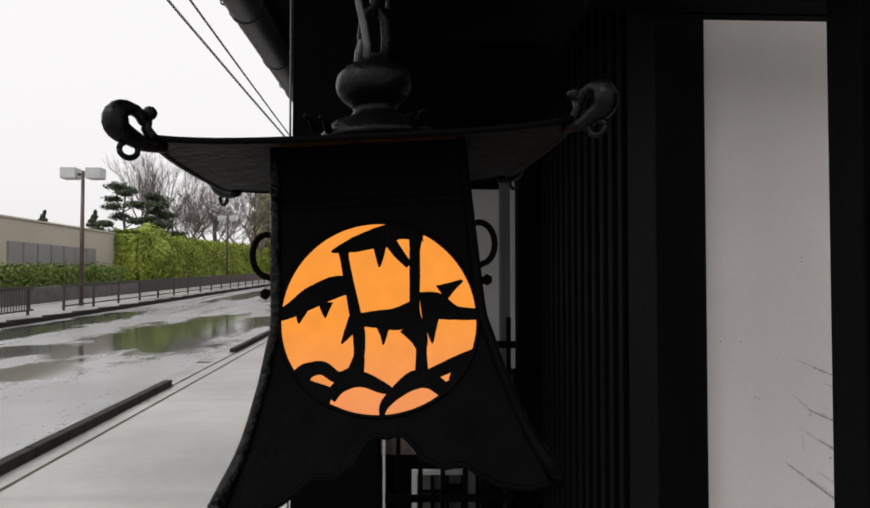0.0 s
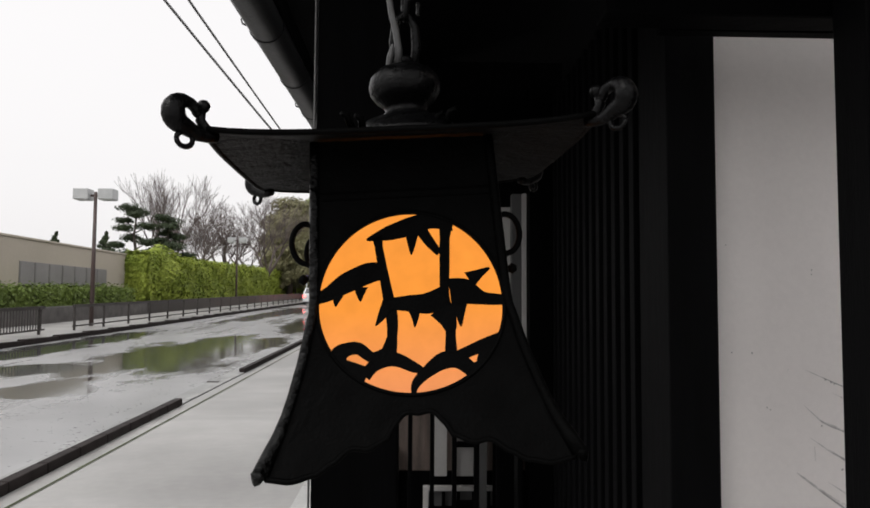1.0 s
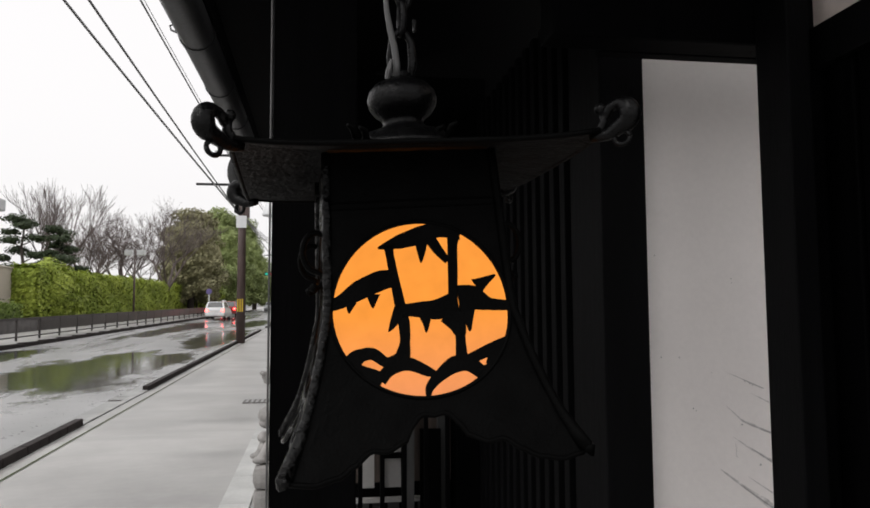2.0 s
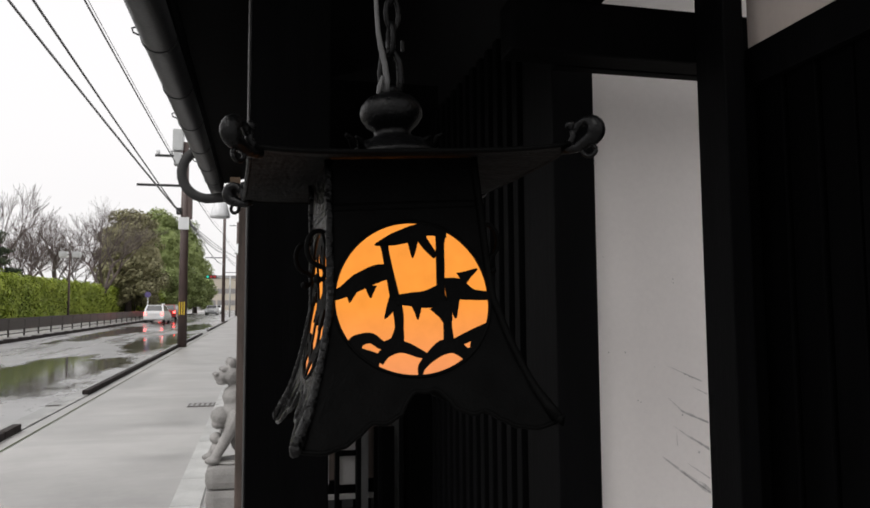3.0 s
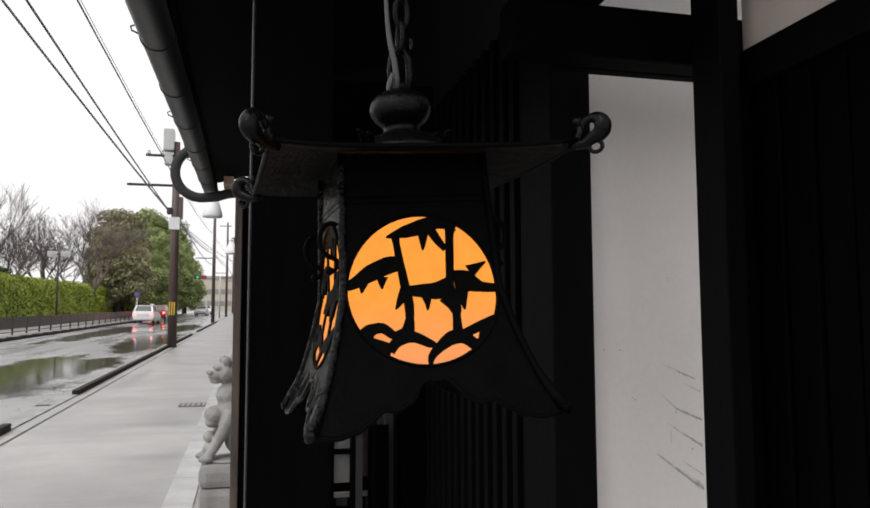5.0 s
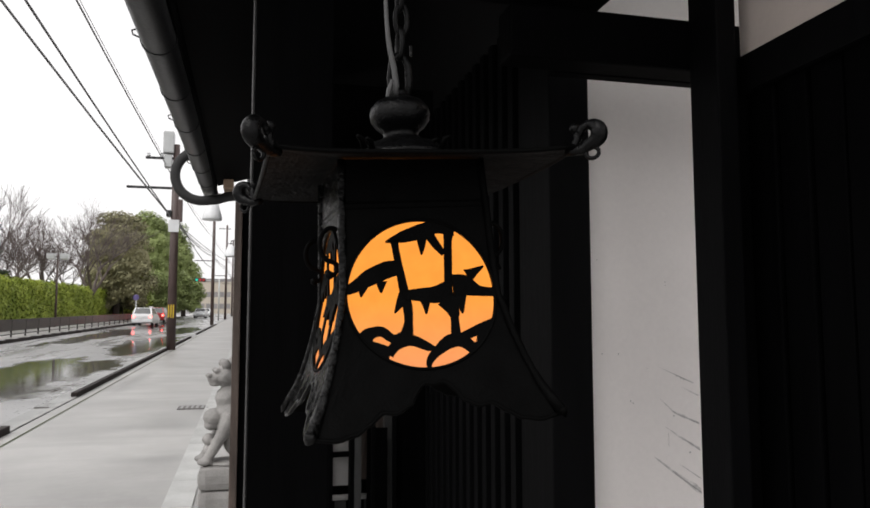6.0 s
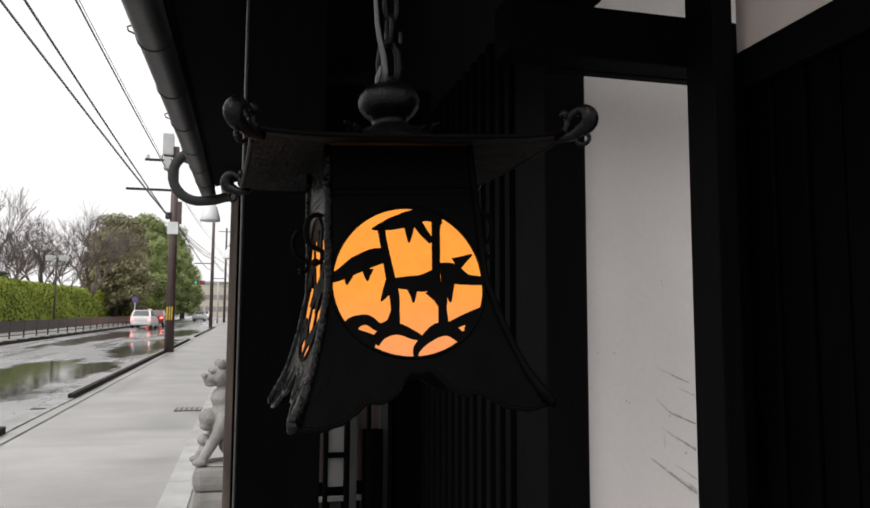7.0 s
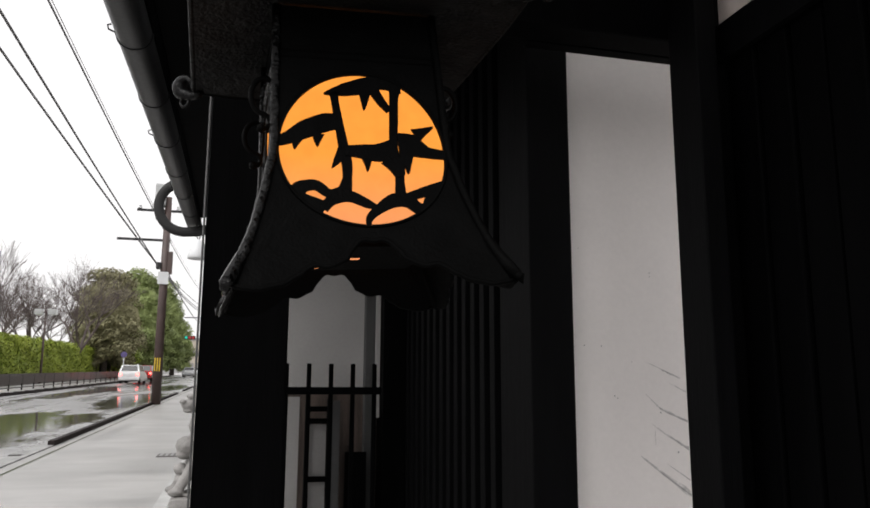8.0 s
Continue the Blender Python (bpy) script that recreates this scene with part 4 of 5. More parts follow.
part("top_rail", rail_run(25.9, 122, 0.78, 0.10), RAIL_M, rail_fence)
part("mid_rail", rail_run(25.9, 122, 0.14, 0.05), RAIL_M, rail_fence)
part("mid_rail", rail_run(4, 23.9, 0.14, 0.05), RAIL_M, rail_fence)
part("infill_panel", rail_run(33, 122, 0.36, 0.41), RAIL_M, rail_fence)
bar = part("baluster", boxed(-0.012, 0.012, -0.012, 0.012, 0.16, 0.79), RAIL_M, rail_fence)
bar.matrix_basis = pose(-11.3, 16.2, ground_z(16.2))
for i in range(1, 48):
    y = 16.2 + 0.16 * i
    b = new("baluster", bar.data)
    b.parent = rail_fence
    b.matrix_basis = pose(-11.3, y, ground_z(y))

low_wall = tagged(part("low_wall", sheet(bmesh.new(), -15.3, -14.7, 10, 118, 0.62, 12, 0.9), DARK_STONE), "low dark stone wall behind the far pavement", "wall", kind="structure")


def clipped_row(name, x0, x1, y0, y1, z0, h, count, leaf, mat_, label, seed, wob=0.1):
    """A clipped hedge: a solid core with leaf clumps all over its faces."""
    rnd = random.Random(seed)
    bm = bmesh.new()
    n = max(2, int((y1 - y0) / 2.0))
    sheet(bm, x0 + leaf, x1 - leaf, y0 + leaf, y1 - leaf, z0 + h - leaf, n, h - leaf)
    for _ in range(count):
        y = y0 + (y1 - y0) * rnd.random() ** 1.5
        s = rnd.random()
        z = z0 + h * rnd.random()
        if s < 0.6:
            x = x1 + rnd.gauss(0, wob) + 0.18 * noise.noise((0, y * 0.6, z * 0.8))
        elif s < 0.9:
            x, z = rnd.uniform(x0, x1), z0 + h + rnd.gauss(0, wob) + 0.18 * noise.noise((3, y * 0.5, 0))
        else:
            x, y = rnd.uniform(x0, x1), y0 + rnd.gauss(0, wob)
        leaf_at(bm, rnd, Vector((x, y, ground_z(y) + z)), leaf * rnd.uniform(0.6, 1.3), (1, 0, 0) if s < 0.6 else (0, 0, 1) if s < 0.9 else (0, -1, 0))
    return tagged(part(name, bm, mat_), label, "hedge", kind="stuff")


clipped_row("tall_hedge", -16.9, -15.6, 45, 100, 0.3, 3.0, 52000, 0.105, HEDGE_M, "tall clipped bright green hedge beyond the road", 11)
rnd = random.Random(3)
bm = bmesh.new()
leaves(bm, rnd, (-16.2, 49.0, ground_z(49) + 1.9), (1.5, 3.0, 2.2), 14000, 0.10, 0.7)
tagged(part("yellow_green_bush", bm, HEDGE_M), "rounded yellow-green bush at the hedge's end", "bush", kind="stuff")
clipped_row("low_shrubs", -17.0, -15.35, 16, 42.5, 0.35, 1.05, 22000, 0.08, SHRUB_M, "low clipped dark green shrubs on the stone wall", 12, 0.09)

# the low beige building
hall = thing("beige_hall", "long low beige rendered building with a grey window band", "building", (-16.8, 0, 0))
part("wall", boxed(-12, 0, 8, 45.0, -0.5, 4.36, bevel=0.03), BEIGE, hall)
part("roof_edge", boxed(-12.05, 0.06, 7.9, 45.1, 4.36, 4.46, bevel=0.02), BEIGE, hall)
for i in range(7):
    y0 = 33.0 + 1.32 * i
    w = part("window", boxed(-0.05, 0.035, y0, y0 + 1.25, 2.3, 3.4, bevel=0.01), GREY_PANEL, hall)
    part("pane", boxed(0.036, 0.05, y0 + 0.06, y0 + 1.19, 2.36, 3.34), GREY_PANEL, w)
part("canopy", boxed(0.0, 1.4, 18, 28.4, 3.05, 3.25, bevel=0.02), BEIGE, hall)
part("pillar", boxed(0.95, 1.3, 27.9, 28.2, 0.5, 3.05, bevel=0.02), WHITE_M, hall)


def street_lamp(x, y, h, group="lamps along the far pavement"):
    g = ground_z(y)
    lamp = thing("street_lamp", "dark street lamp with two square grey heads", "street lamp", (x, y, g), group=group)
    part("column", tube(bmesh.new(), [(0, 0, 0), (0, 0, h * 0.5), (0, 0, h)], [0.085, 0.075, 0.06], 12), POLE_M, lamp, smooth=True)
    part("arm", boxed(-0.35, 0.35, -0.03, 0.03, h - 0.18, h - 0.10), POLE_M, lamp)
    for s in (-1, 1):
        head = part("lamp_head", boxed(s * 0.46 - 0.28, s * 0.46 + 0.28, -0.28, 0.28, h - 0.30, h + 0.10, bevel=0.02), LAMP_M, lamp, "square grey lamp head")
        part("lens", boxed(s * 0.46 - 0.24, s * 0.46 + 0.24, -0.24, 0.24, h - 0.318, h - 0.302), WHITE_M, head)
    return lamp


street_lamp(-12.0, 29.0, 5.05)
street_lamp(-14.3, 62, 5.4)
street_lamp(-14.6, 95, 5.4)
street_lamp(-14.8, 130, 5.6)


# trees
def grow(bm, rnd, p, d, length, r, depth, spread, twigs, up=0.25):
    n = 4
    pts, rad = [p], [max(r, 0.010)]
    for i in range(n):
        d = (d + Vector((rnd.gauss(0, 1), rnd.gauss(0, 1), rnd.gauss(0, 1))) * 0.11 + Vector((0, 0, up * 0.12))).normalized()
        p = p + d * length / n
        pts.append(p)
        rad.append(max(0.010, r * (1 - 0.38 * (i + 1) / n)))
    tube(bm, pts, rad, 6 if depth > 2 else 4 if depth > 1 else 3, cap=False)
    if depth == 0:
        return
    kids = rnd.randint(3, 4) if depth > 1 else twigs
    for k in range(kids):
        i = n if k == 0 else rnd.randint(1 if depth < 3 else 2, n)
        side = Vector((rnd.gauss(0, 1), rnd.gauss(0, 1), rnd.gauss(0, 0.5))).normalized()
        nd = (d + side * spread * rnd.uniform(0.6, 1.2) + Vector((0, 0, up))).normalized()
        grow(bm, rnd, pts[i], nd, length * rnd.uniform(0.62, 0.82), rad[i] * rnd.uniform(0.55, 0.72), depth - 1, spread, twigs, up)


def bare_tree(x, y, height, seed, label, twigs=4, depth=5, spread=0.75, lean=0.0):
    rnd = random.Random(seed)
    g = ground_z(y)
    tree = thing("bare_tree", label, "tree", (x, y, g), group="bare winter trees")
    bm = bmesh.new()
    trunk_h = height * 0.2
    tube(bm, [(0, 0, -0.2), (lean * 0.4, 0, trunk_h * 0.5), (lean, 0, trunk_h)], [height * 0.028, height * 0.022, height * 0.018], 8)
    part("trunk", bm, BARK, tree, smooth=True)
    bm = bmesh.new()
    for k in range(4):
        a = 2 * math.pi * k / 4 + rnd.uniform(-0.4, 0.4)
        d = Vector((math.cos(a) * 0.55, math.sin(a) * 0.55, 1)).normalized()
        grow(bm, rnd, Vector((lean, 0, trunk_h - 0.1)), d, height * 0.26, height * 0.012, depth - 1, spread, twigs)
    part("crown", bm, TWIG_M, tree, "leafless branches and fine twigs")
    return tree


bare_tree(-19.4, 60, 12.0, 4, "tall bare tree with upswept fine branches", 5, 5, 0.45)
bare_tree(-19.6, 70, 10.2, 5, "bare reddish-brown tree in winter", 6, 5, 0.85)
bare_tree(-18.2, 74, 10.6, 6, "bare reddish-brown tree in winter", 6, 5, 0.85)
bare_tree(-17.2, 82, 13.6, 7, "bare spreading tree with a dark leaning trunk", 6, 5, 0.8, 1.6)
bare_tree(-21.8, 75, 9.6, 9, "bare reddish-brown tree in winter", 6, 5, 0.85)
bare_tree(-19.4, 90, 10.5, 10, "bare reddish-brown tree in winter", 6, 5, 0.85)


def leafy_tree(x, y, h, r, mat_, seed, label, count=26000, leaf=0.17):
    rnd = random.Random(seed)
    g = ground_z(y)
    tree = thing("evergreen_tree", label, "tree", (x, y, g), group="evergreen trees")
    bm = bmesh.new()
    tube(bm, [(0, 0, -0.3), (0.1, 0, h * 0.25), (0, 0, h * 0.55)], [0.42, 0.32, 0.2], 8)
    for k in range(5):
        a = k * 1.26
        tube(bm, [(0, 0, h * 0.25 + 0.3 * k), (math.cos(a) * r * 0.4, math.sin(a) * r * 0.4, h * 0.5), (math.cos(a) * r * 0.7, math.sin(a) * r * 0.7, h * 0.62)], [0.18, 0.12, 0.05], 5)
    part("trunk", bm, BARK, tree, smooth=True)
    bm = bmesh.new()
    lumps = 64
    for k in range(lumps):
        a, f = k * 2.39996, (k + 0.5) / lumps
        z = h * (0.93 - 0.80 * f)
        wide = math.sin(math.pi * (0.05 + 0.72 * f)) ** 0.8
        rr = r * 0.86 * wide * rnd.uniform(0.55, 1.0)
        size = r * rnd.uniform(0.20, 0.36)
        at = Vector((math.cos(a) * rr, math.sin(a) * rr, z + rnd.uniform(-0.04, 0.04) * h))
        leaves(bm, rnd, at, (size * 1.15, size * 1.15, size * 0.75), count // lumps, leaf, 0.55)
    core = len(bm.verts)
    bmesh.ops.create_icosphere(bm, subdivisions=4, radius=1, matrix=Matrix.Translation((0, 0, h * 0.53)) @ Matrix.Diagonal((r * 0.66, r * 0.66, h * 0.36, 1)))
    bm.verts.ensure_lookup_table()
    for v in bm.verts[core:]:
        v.co += Vector((v.co.x, v.co.y, (v.co.z - h * 0.53))) * (0.28 * noise.noise(v.co * 0.9) + 0.14 * noise.noise(v.co * 2.3))
    part("crown", bm, mat_, tree)
    return tree


leafy_tree(-14.9, 92, 12.4, 4.3, OLIVE_M, 21, "large rounded olive-brown evergreen tree")
leafy_tree(-13.4, 106, 14.4, 4.6, BROAD_M, 22, "large rounded dark green evergreen tree")
leafy_tree(-11.6, 118, 13.8, 4.2, BROAD_M, 23, "large rounded dark green evergreen tree")
leafy_tree(-11.0, 134, 9.6, 3.8, BROAD_M, 24, "large rounded dark green evergreen tree")
leafy_tree(-17.5, 104, 7.0, 3.6, BROAD_M, 25, "dark green evergreen tree behind the hedge")
leafy_tree(-14.2, 98, 6.4, 2.6, HEDGE_M, 26, "small light green tree at the roadside", 2600, 0.26)


def cloud_pine(x, y, h, seed, label):
    rnd = random.Random(seed)
    tree = thing("pine_tree", label, "tree", (x, y, ground_z(y)), group="dark pines")
    bm = tube(bmesh.new(), [(0, 0, -0.2), (0.25, 0, h * 0.35), (-0.1, 0, h * 0.7), (0.1, 0, h * 0.93)], [0.16, 0.13, 0.09, 0.04], 7)
    pads = []
    for k in range(13):
        f = k / 12
        a = k * 2.4 + rnd.uniform(-0.4, 0.4)
        out = h * 0.24 * (1.1 - 0.75 * f) * rnd.uniform(0.6, 1.15)
        at = Vector((math.cos(a) * out, math.sin(a) * out, h * (0.42 + 0.55 * f) + rnd.uniform(-0.15, 0.15)))
        tube(bm, [(0, 0, at.z - 0.5), at * 0.6 + Vector((0, 0, at.z * 0.4 - 0.25)), at], [0.05, 0.035, 0.02], 5)
        pads.append(at)
    part("trunk", bm, BARK, tree, smooth=True)
    bm = bmesh.new()
    for at in pads:
        w = rnd.uniform(0.6, 1.05)
        leaves(bm, rnd, at, (w, w, w * 0.38), 520, 0.10, 0.2)
    part("crown", bm, PINE_M, tree)


def pine(x, y, h, seed, label):
    rnd = random.Random(seed)
    tree = thing("pine_tree", label, "tree", (x, y, ground_z(y)), group="dark pines")
    part("trunk", tube(bmesh.new(), [(0, 0, -0.2), (0.1, 0, h * 0.5), (0, 0, h)], [h * 0.022, h * 0.015, 0.03], 7), BARK, tree, smooth=True)
    bm = bmesh.new()
    for k in range(11):
        f = k / 10
        z = h * (0.38 + 0.60 * f)
        w = h * 0.27 * (1.05 - f)
        for s in range(3):
            a = rnd.uniform(0, 6.28)
            c = (math.cos(a) * w * 0.6, math.sin(a) * w * 0.6, z)
            leaves(bm, rnd, c, (w * 0.75, w * 0.75, h * 0.035), 90, 0.16, 0.2)
    part("crown", bm, PINE_M, tree)


cloud_pine(-19.6, 54, 7.3, 31, "dark spreading pine with cloud-like pads of needles")
cloud_pine(-17.6, 55, 6.6, 32, "dark spreading pine with cloud-like pads of needles")
pine(-28.1, 70, 6.4, 33, "far dark conifer behind the beige building")
pine(-35.4, 76, 6.8, 34, "far dark conifer behind the beige building")

# ---- poles and wires on the near side ----
def utility_pole(x, y, h, full):
    g = ground_z(y)
    pole = thing("utility_pole", "brown steel utility pole" + (" with a white sign and striped band" if full else ""), "utility pole", (x, y, g), group="utility poles")
    part("shaft", tube(bmesh.new(), [(0, 0, -0.1), (0, 0, h * 0.5), (0, 0, h)], [0.165, 0.145, 0.115], 14), POLE_M, pole, smooth=True)
    part("crossarm", boxed(-1.65, 0.15, -0.04, 0.04, 5.72, 5.80), GUTTER_M, pole)
    part("crossarm", boxed(-1.05, 0.5, -0.04, 0.04, h - 0.55, h - 0.47), GUTTER_M, pole)
    for u in (-0.95, -0.5, 0.35):
        part("insulator", lathe(bmesh.new(), [(0.05, 0), (0.075, 0.05), (0.045, 0.08), (0.07, 0.12), (0.03, 0.17)], (u, 0, h - 0.47), 10), WHITE_M, pole)
    if full:
        part("sign", boxed(-0.19, 0.17, -0.19, -0.155, 4.16, 4.6, bevel=0.01), WHITE_M, pole, "plain white sign plate")
        for k in range(3):
            band_ = part("stripe", boxed(-0.115 + 0.08 * k, -0.075 + 0.08 * k, -0.176, -0.150, 1.12, 1.58), YELLOW_M, pole, "yellow warning stripe")
        part("transformer", boxed(-0.45, -0.08, -0.25, 0.25, h - 0.35, h + 0.45, bevel=0.05), LAMP_M, pole, "grey transformer box")
        part("junction_box", boxed(-0.40, -0.14, -0.2, 0.2, h - 0.85, h - 0.4, bevel=0.03), LAMP_M, pole)
        part("cable_clamp", boxed(-0.28, -0.1, -0.15, 0.15, 4.72, 4.95, bevel=0.02), GUTTER_M, pole)
        part("meter_box", boxed(0.1, 0.26, -0.12, 0.12, 4.55, 5.35, bevel=0.02), POLE_M, pole)
    return pole


utility_pole(-2.90, 28.5, 7.35, True)
utility_pole(-3.5, 72, 12.2, False)
utility_pole(-3.3, 105, 12.6, False)
utility_pole(-3.2, 140, 13.5, False)


def wire(points, r=0.016):
    w = thing("overhead_wire", "black overhead wire sagging between poles", "wire", group="overhead wires")
    pts = []
    for (a, b) in zip(points, points[1:]):
        a, b = Vector(a), Vector(b)
        for k in range(12):
            f = k / 12
            pts.append(a.lerp(b, f) - Vector((0, 0, 0.018 * (b - a).length * 4 * f * (1 - f) * 0.35)))
    pts.append(Vector(points[-1]))
    part("strand", tube(bmesh.new(), pts, r, 5), WIRE_M, w)


for x0, x1, z0, z1, r in ((-3.72, -3.05, 6.80, 5.50, 0.018), (-3.80, -3.08, 6.86, 5.58, 0.012), (-3.34, -3.27, 7.48, 5.82, 0.020), (-3.30, -3.25, 8.05, 7.35, 0.018), (-3.55, -3.40, 8.6, 7.75, 0.008)):
    wire([(x0, -22, z0), (x1, 28.5, z1), (-3.5 + (x1 + 3.0) * 0.6, 72, z1 + 2.2), (-3.3, 105, z1 + 3.2), (-3.2, 140, z1 + 4)], r)
wire([(-2.85, 28.5, 5.3), (-1.5, 50, 5.5), (-0.6, 62, 6.0)], 0.014)
wire([(-2.85, 28.5, 5.5), (-2.6, 40, 4.9), (-3.4, 72, 6.8)], 0.02)

# hanging white lamp shades beyond the eave
for x, y, z, s, lab in ((-0.721, 10.0, 3.025, 1.05, "white conical lamp shade hung outside"), (-0.72, 20.0, 3.40, 1.35, "pale domed lamp shade hung outside")):
    sh = thing("hanging_lamp", lab, "lamp", (x, y, z), group="lamps hung along the houses")
    part("shade", lathe(bmesh.new(), [(0.112 * s, -0.02), (0.118 * s, 0.0), (0.105 * s, 0.06), (0.075 * s, 0.16 * s), (0.03 * s, 0.20 * s), (0.012, 0.22 * s)], sides=22), WHITE_M, sh, smooth=True)
    part("hook", tube(bmesh.new(), [(0, 0, 0.2 * s), (0.02, 0, 0.25 * s), (0, 0, 0.29 * s), (-0.02, 0, 0.25 * s), (0, 0, 0.21 * s)], 0.008, 6), GUTTER_M, sh)
    part("arm", tube(bmesh.new(), [(0, 0, 0.29 * s), (0.2, 0, 0.30 * s), (0.75, 0, 0.30 * s)], 0.012, 6), GUTTER_M, sh)

# houses further along the pavement
for x0, x1, y0, y1, h, mat_, lab in ((0.15, 9, 9.0, 24, 3.3, BLACK_WOOD, "dark timber town house further along"), (-0.15, 9, 24.2, 60, 5.4, BROWN_WOOD, "brown timber town house further along"),
                                     (-0.9, 9, 60.2, 130, 6.2, BEIGE, "pale plastered town house far along")):
    house = thing("town_house", lab, "house", (0, 0, 0), group="town houses")
    g = ground_z(y0)
    part("wall", boxed(x0, x1, y0, y1, g - 0.2, g + h - 0.3), mat_, house)
    part("roof", slanted(bmesh.new(), x0 - 0.45, x1, y0 - 0.2, y1 + 0.1, g + h - 0.32, g + h + 1.5, 0.16), GUTTER_M, house)
    for k in range(int((y1 - y0) / 3)):
        part("window", boxed(x0 - 0.03, x0 + 0.02, y0 + 1 + 3 * k, y0 + 2.6 + 3 * k, g + 0.9, g + 2.1, bevel=0.01), GLASS_M, house)


# ---- vehicles ----
def car(x, y, rz, length, width, height, paint, label, lit=True, van=False):
    c = thing("car", label, "car", (x, y, ground_z(y) - 0.1), rz, group="cars on the street")
    L, W, H = length / 2, width / 2, height
    bm = bmesh.new()
    sec = [(-L, 0.42, 0.80), (-L + 0.06, 0.26, 0.98), (-L + 0.35, 0.22, 1.0), (L - 1.1, 0.22, 0.98), (L - 0.25, 0.24, 0.82), (L, 0.36, 0.66)]
    rings = [[bm.verts.new((s * W * k, yy, zz)) for s, zz, k in ((-1, lo, 0.96), (-1, (lo + hi) / 2, 1.0), (-1, hi, 0.95), (1, hi, 0.95), (1, (lo + hi) / 2, 1.0), (1, lo, 0.96))] for yy, lo, hi in sec]
    for a, b in zip(rings, rings[1:]):
        for k in range(6):
            bm.faces.new((a[k], a[(k + 1) % 6], b[(k + 1) % 6], b[k]))
    bm.faces.new(rings[0][::-1])
    bm.faces.new(rings[-1])
    body = part("body", bm, paint, c)
    bm = bmesh.new()
    back = -L + (0.10 if van else 0.25)
    lo = [(s * W * 0.93, yy, 0.97) for yy in (back, L - 1.15) for s in (-1, 1)]
    hi = [(s * W * 0.78, yy, H) for yy in (back + 0.35, L - 1.95) for s in (-1, 1)]
    v = [bm.verts.new(p) for p in lo + hi]
    for q in ((0, 1, 5, 4), (2, 6, 7, 3), (0, 4, 6, 2), (1, 3, 7, 5), (4, 5, 7, 6)):
        bm.faces.new([v[i] for i in q])
    part("cabin", bm, paint, c)
    def pane(p0, p1, p2, p3, name):
        bm = bmesh.new()
        ctr = (Vector(p0) + Vector(p1) + Vector(p2) + Vector(p3)) / 4
        nrm = (Vector(p1) - Vector(p0)).cross(Vector(p3) - Vector(p0)).normalized()
        if nrm.dot(ctr - Vector((0, 0, 1.0))) < 0:
            nrm = -nrm
        q = [ctr + (Vector(p) - ctr) * 0.84 + nrm * 0.006 for p in (p0, p1, p2, p3)]
        bm.faces.new([bm.verts.new(z) for z in q])
        part(name, bm, GLASS_M, c)
    pane(lo[0], lo[1], hi[1], hi[0], "rear_window")
    pane(lo[2], lo[3], hi[3], hi[2], "windscreen")
    pane(lo[0], lo[2], hi[2], hi[0], "side_window")
    pane(lo[1], lo[3], hi[3], hi[1], "side_window")
    for s in (-1, 1):
        part("tail_lamp", boxed(s * W * 0.80 - 0.10, s * W * 0.80 + 0.10, -L - 0.012, -L + 0.06, 0.66, 0.84, bevel=0.012), TAIL if lit else DIM_RED, c)
        part("headlamp", boxed(s * W * 0.72 - 0.14, s * W * 0.72 + 0.14, L - 0.06, L + 0.012, 0.52, 0.64, bevel=0.012), WHITE_M, c)
        for yy in (-L + 0.75, L - 0.8):
            wheel = part("tyre", tube(bmesh.new(), [(s * W * 0.98 - s * 0.2, yy, 0.31), (s * W * 0.98, yy, 0.31)], 0.31, 20), RUBBER, c)
            part("rim", tube(bmesh.new(), [(s * W * 0.98, yy, 0.31), (s * W * 0.98 + s * 0.01, yy, 0.31)], 0.19, 14), LAMP_M, wheel)
    part("bumper", boxed(-W * 0.94, W * 0.94, -L - 0.04, -L + 0.1, 0.30, 0.52, bevel=0.03), paint, c)
    part("number_plate", boxed(-0.17, 0.17, -L - 0.052, -L - 0.041, 0.56, 0.72), WHITE_M, c)
    return c


car(-8.9, 70, -2, 4.1, 1.70, 1.52, CAR_WHITE, "white hatchback with lit brake lamps waiting in traffic", True, True)
car(-9.4, 84, -2, 4.2, 1.72, 1.55, CAR_RED, "dark red car with lit brake lamps waiting in traffic", True, True)
car(-7.2, 118, 178, 4.3, 1.72, 1.45, CAR_GREY, "pale oncoming car far along the street", False)
car(-7.2, 132, 178, 4.3, 1.72, 1.45, CAR_WHITE, "white oncoming car far along the street", False)


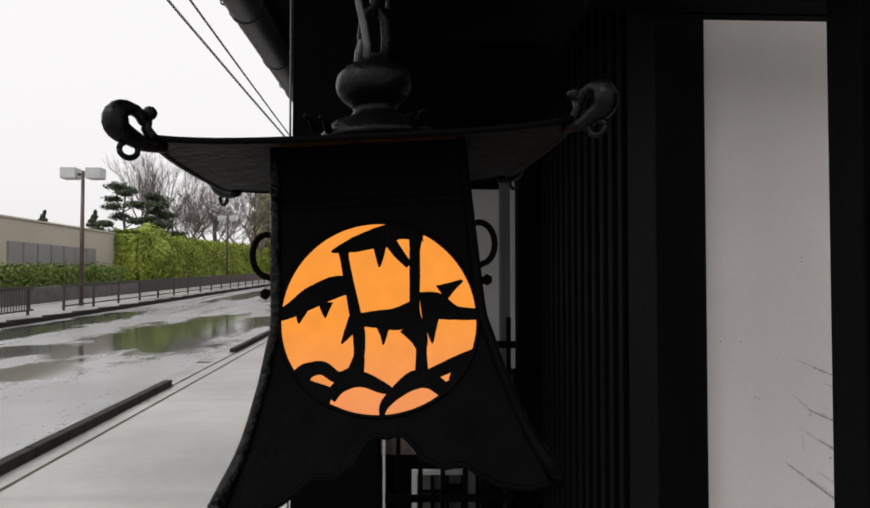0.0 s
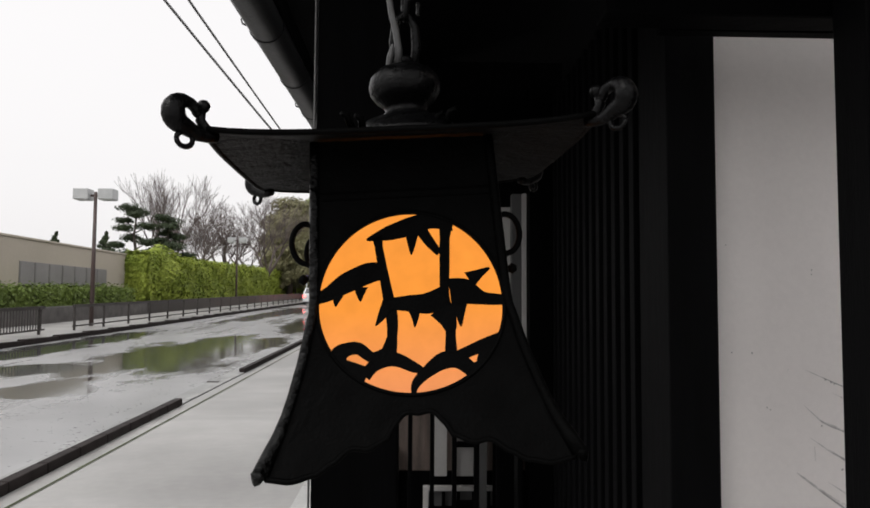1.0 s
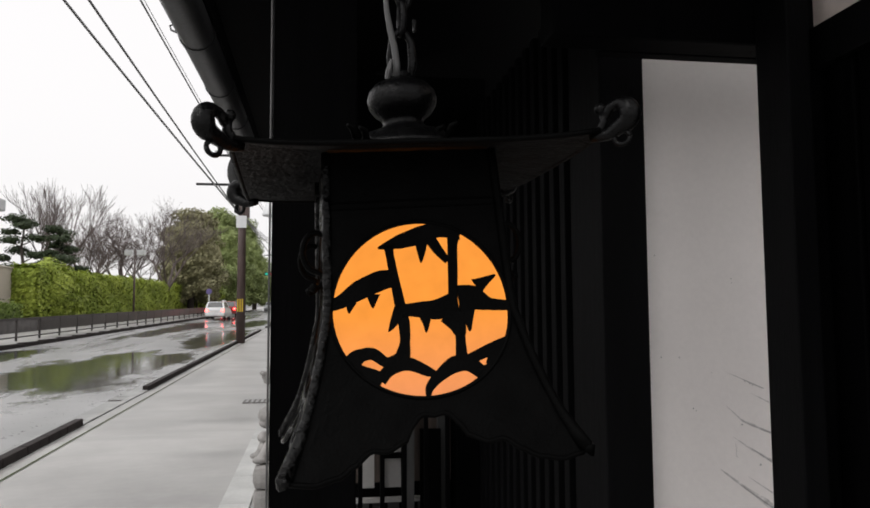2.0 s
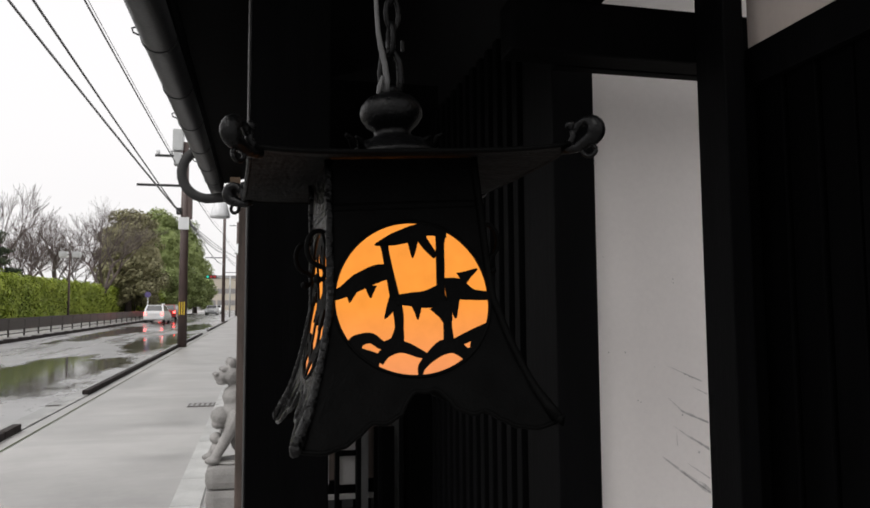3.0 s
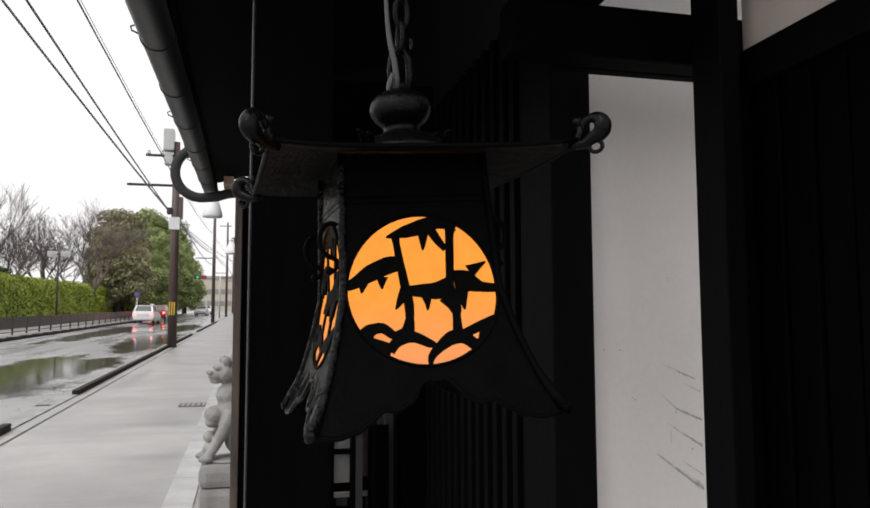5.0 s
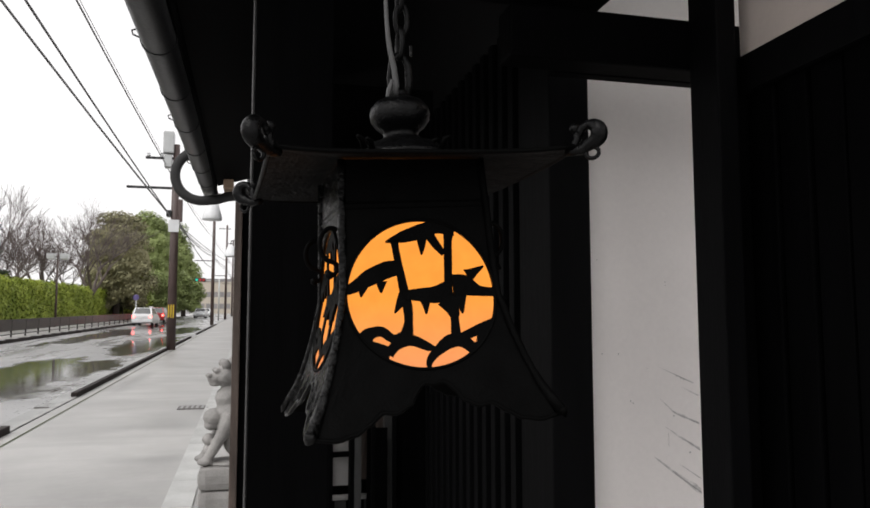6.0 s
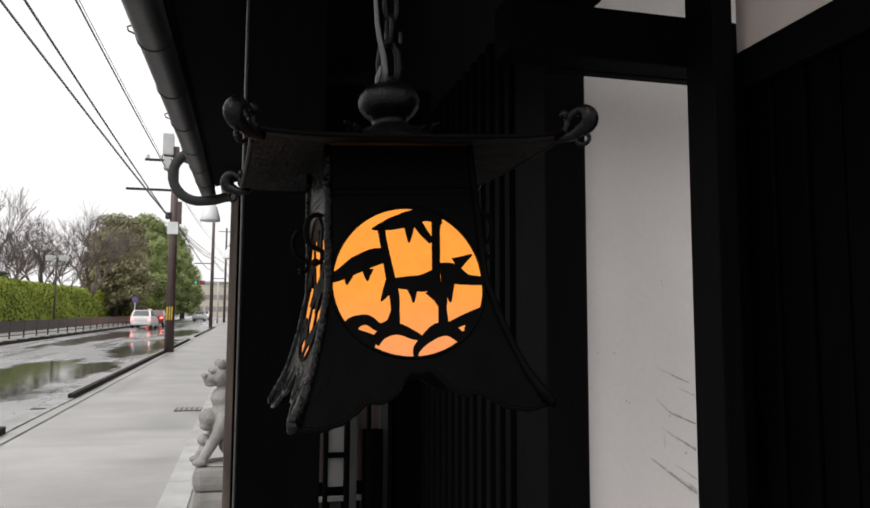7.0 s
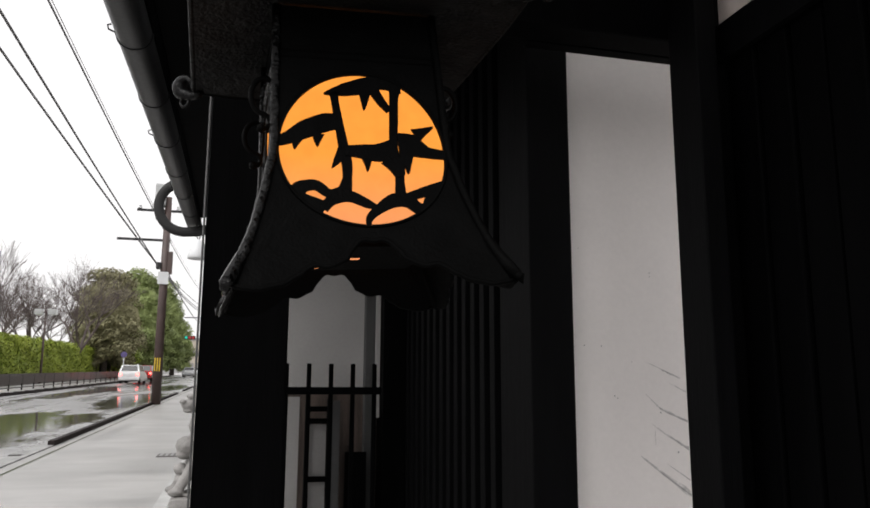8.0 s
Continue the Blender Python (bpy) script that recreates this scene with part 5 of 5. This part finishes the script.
# signals, signs and the building that ends the view
def signal(x, y, h, arm):
    s = thing("traffic_signal", "grey traffic signal on a slim pole", "traffic signal", (x, y, ground_z(y)), group="traffic signals")
    part("pole", tube(bmesh.new(), [(0, 0, 0), (0, 0, h)], 0.09, 10), LAMP_M, s, smooth=True)
    part("arm", tube(bmesh.new(), [(0, 0, h - 0.2), (arm, 0, h - 0.1)], 0.05, 8), LAMP_M, s)
    hd = part("housing", boxed(arm - 0.6, arm + 0.6, -0.1, 0.1, h - 0.32, h + 0.1, bevel=0.05), GUTTER_M, s)
    for k, m_ in enumerate((TEAL, DIM_RED, DIM_RED)):
        part("lens", tube(bmesh.new(), [(arm - 0.38 + 0.38 * k, -0.10, h - 0.11), (arm - 0.38 + 0.38 * k, -0.115, h - 0.11)], 0.15, 16), m_, hd)


signal(-3.6, 90, 4.75, -2.1)
signal(-10.9, 112, 4.8, -1.2)
sign = thing("road_sign", "round blue road sign on a white post", "road sign", (-10.3, 74, ground_z(74)))
part("post", tube(bmesh.new(), [(0, 0, 0), (0, 0, 2.6)], 0.05, 8), WHITE_M, sign)
part("disc", tube(bmesh.new(), [(0, -0.06, 2.4), (0, -0.04, 2.4)], 0.27, 18), material("blue_sign", (0.11, 0.085, 0.22), 0.4), sign)
for i, (x0, x1, y0, h, mat_) in enumerate(((-14, -4.5, 215, 8.6, BEIGE), (-5.6, 6, 235, 10.0, BEIGE))):
    blk = thing("office_block", "pale office building at the end of the street", "building", (0, y0, ground_z(y0)), group="far buildings")
    part("wall", boxed(x0, x1, 0, 12, -1, h), mat_, blk)
    part("roof_edge", boxed(x0 - 0.2, x1 + 0.2, -0.2, 12, h, h + 0.8), GREY_PANEL, blk)
    for f in range(2):
        for k in range(5):
            w0 = x0 + 0.7 + k * (x1 - x0 - 1) / 5
            part("window", boxed(w0, w0 + 1.3, -0.06, 0.02, 1.2 + f * 3.2, 2.6 + f * 3.2), GREY_PANEL, blk)
# far wood closing the view beyond the hedge
rnd = random.Random(77)
bm = bmesh.new()
for k in range(34):
    x = -24 - 4.6 * k + rnd.uniform(-1, 1)
    leaves(bm, rnd, (x, 150 + rnd.uniform(-10, 25), ground_z(150) + 2.5), (5.5, 4, 4.2 + rnd.uniform(-1, 1.5)), 420, 0.6, 0.5)
tagged(part("far_wood", bm, BROAD_M), "dark green line of distant trees", "woodland", kind="stuff")
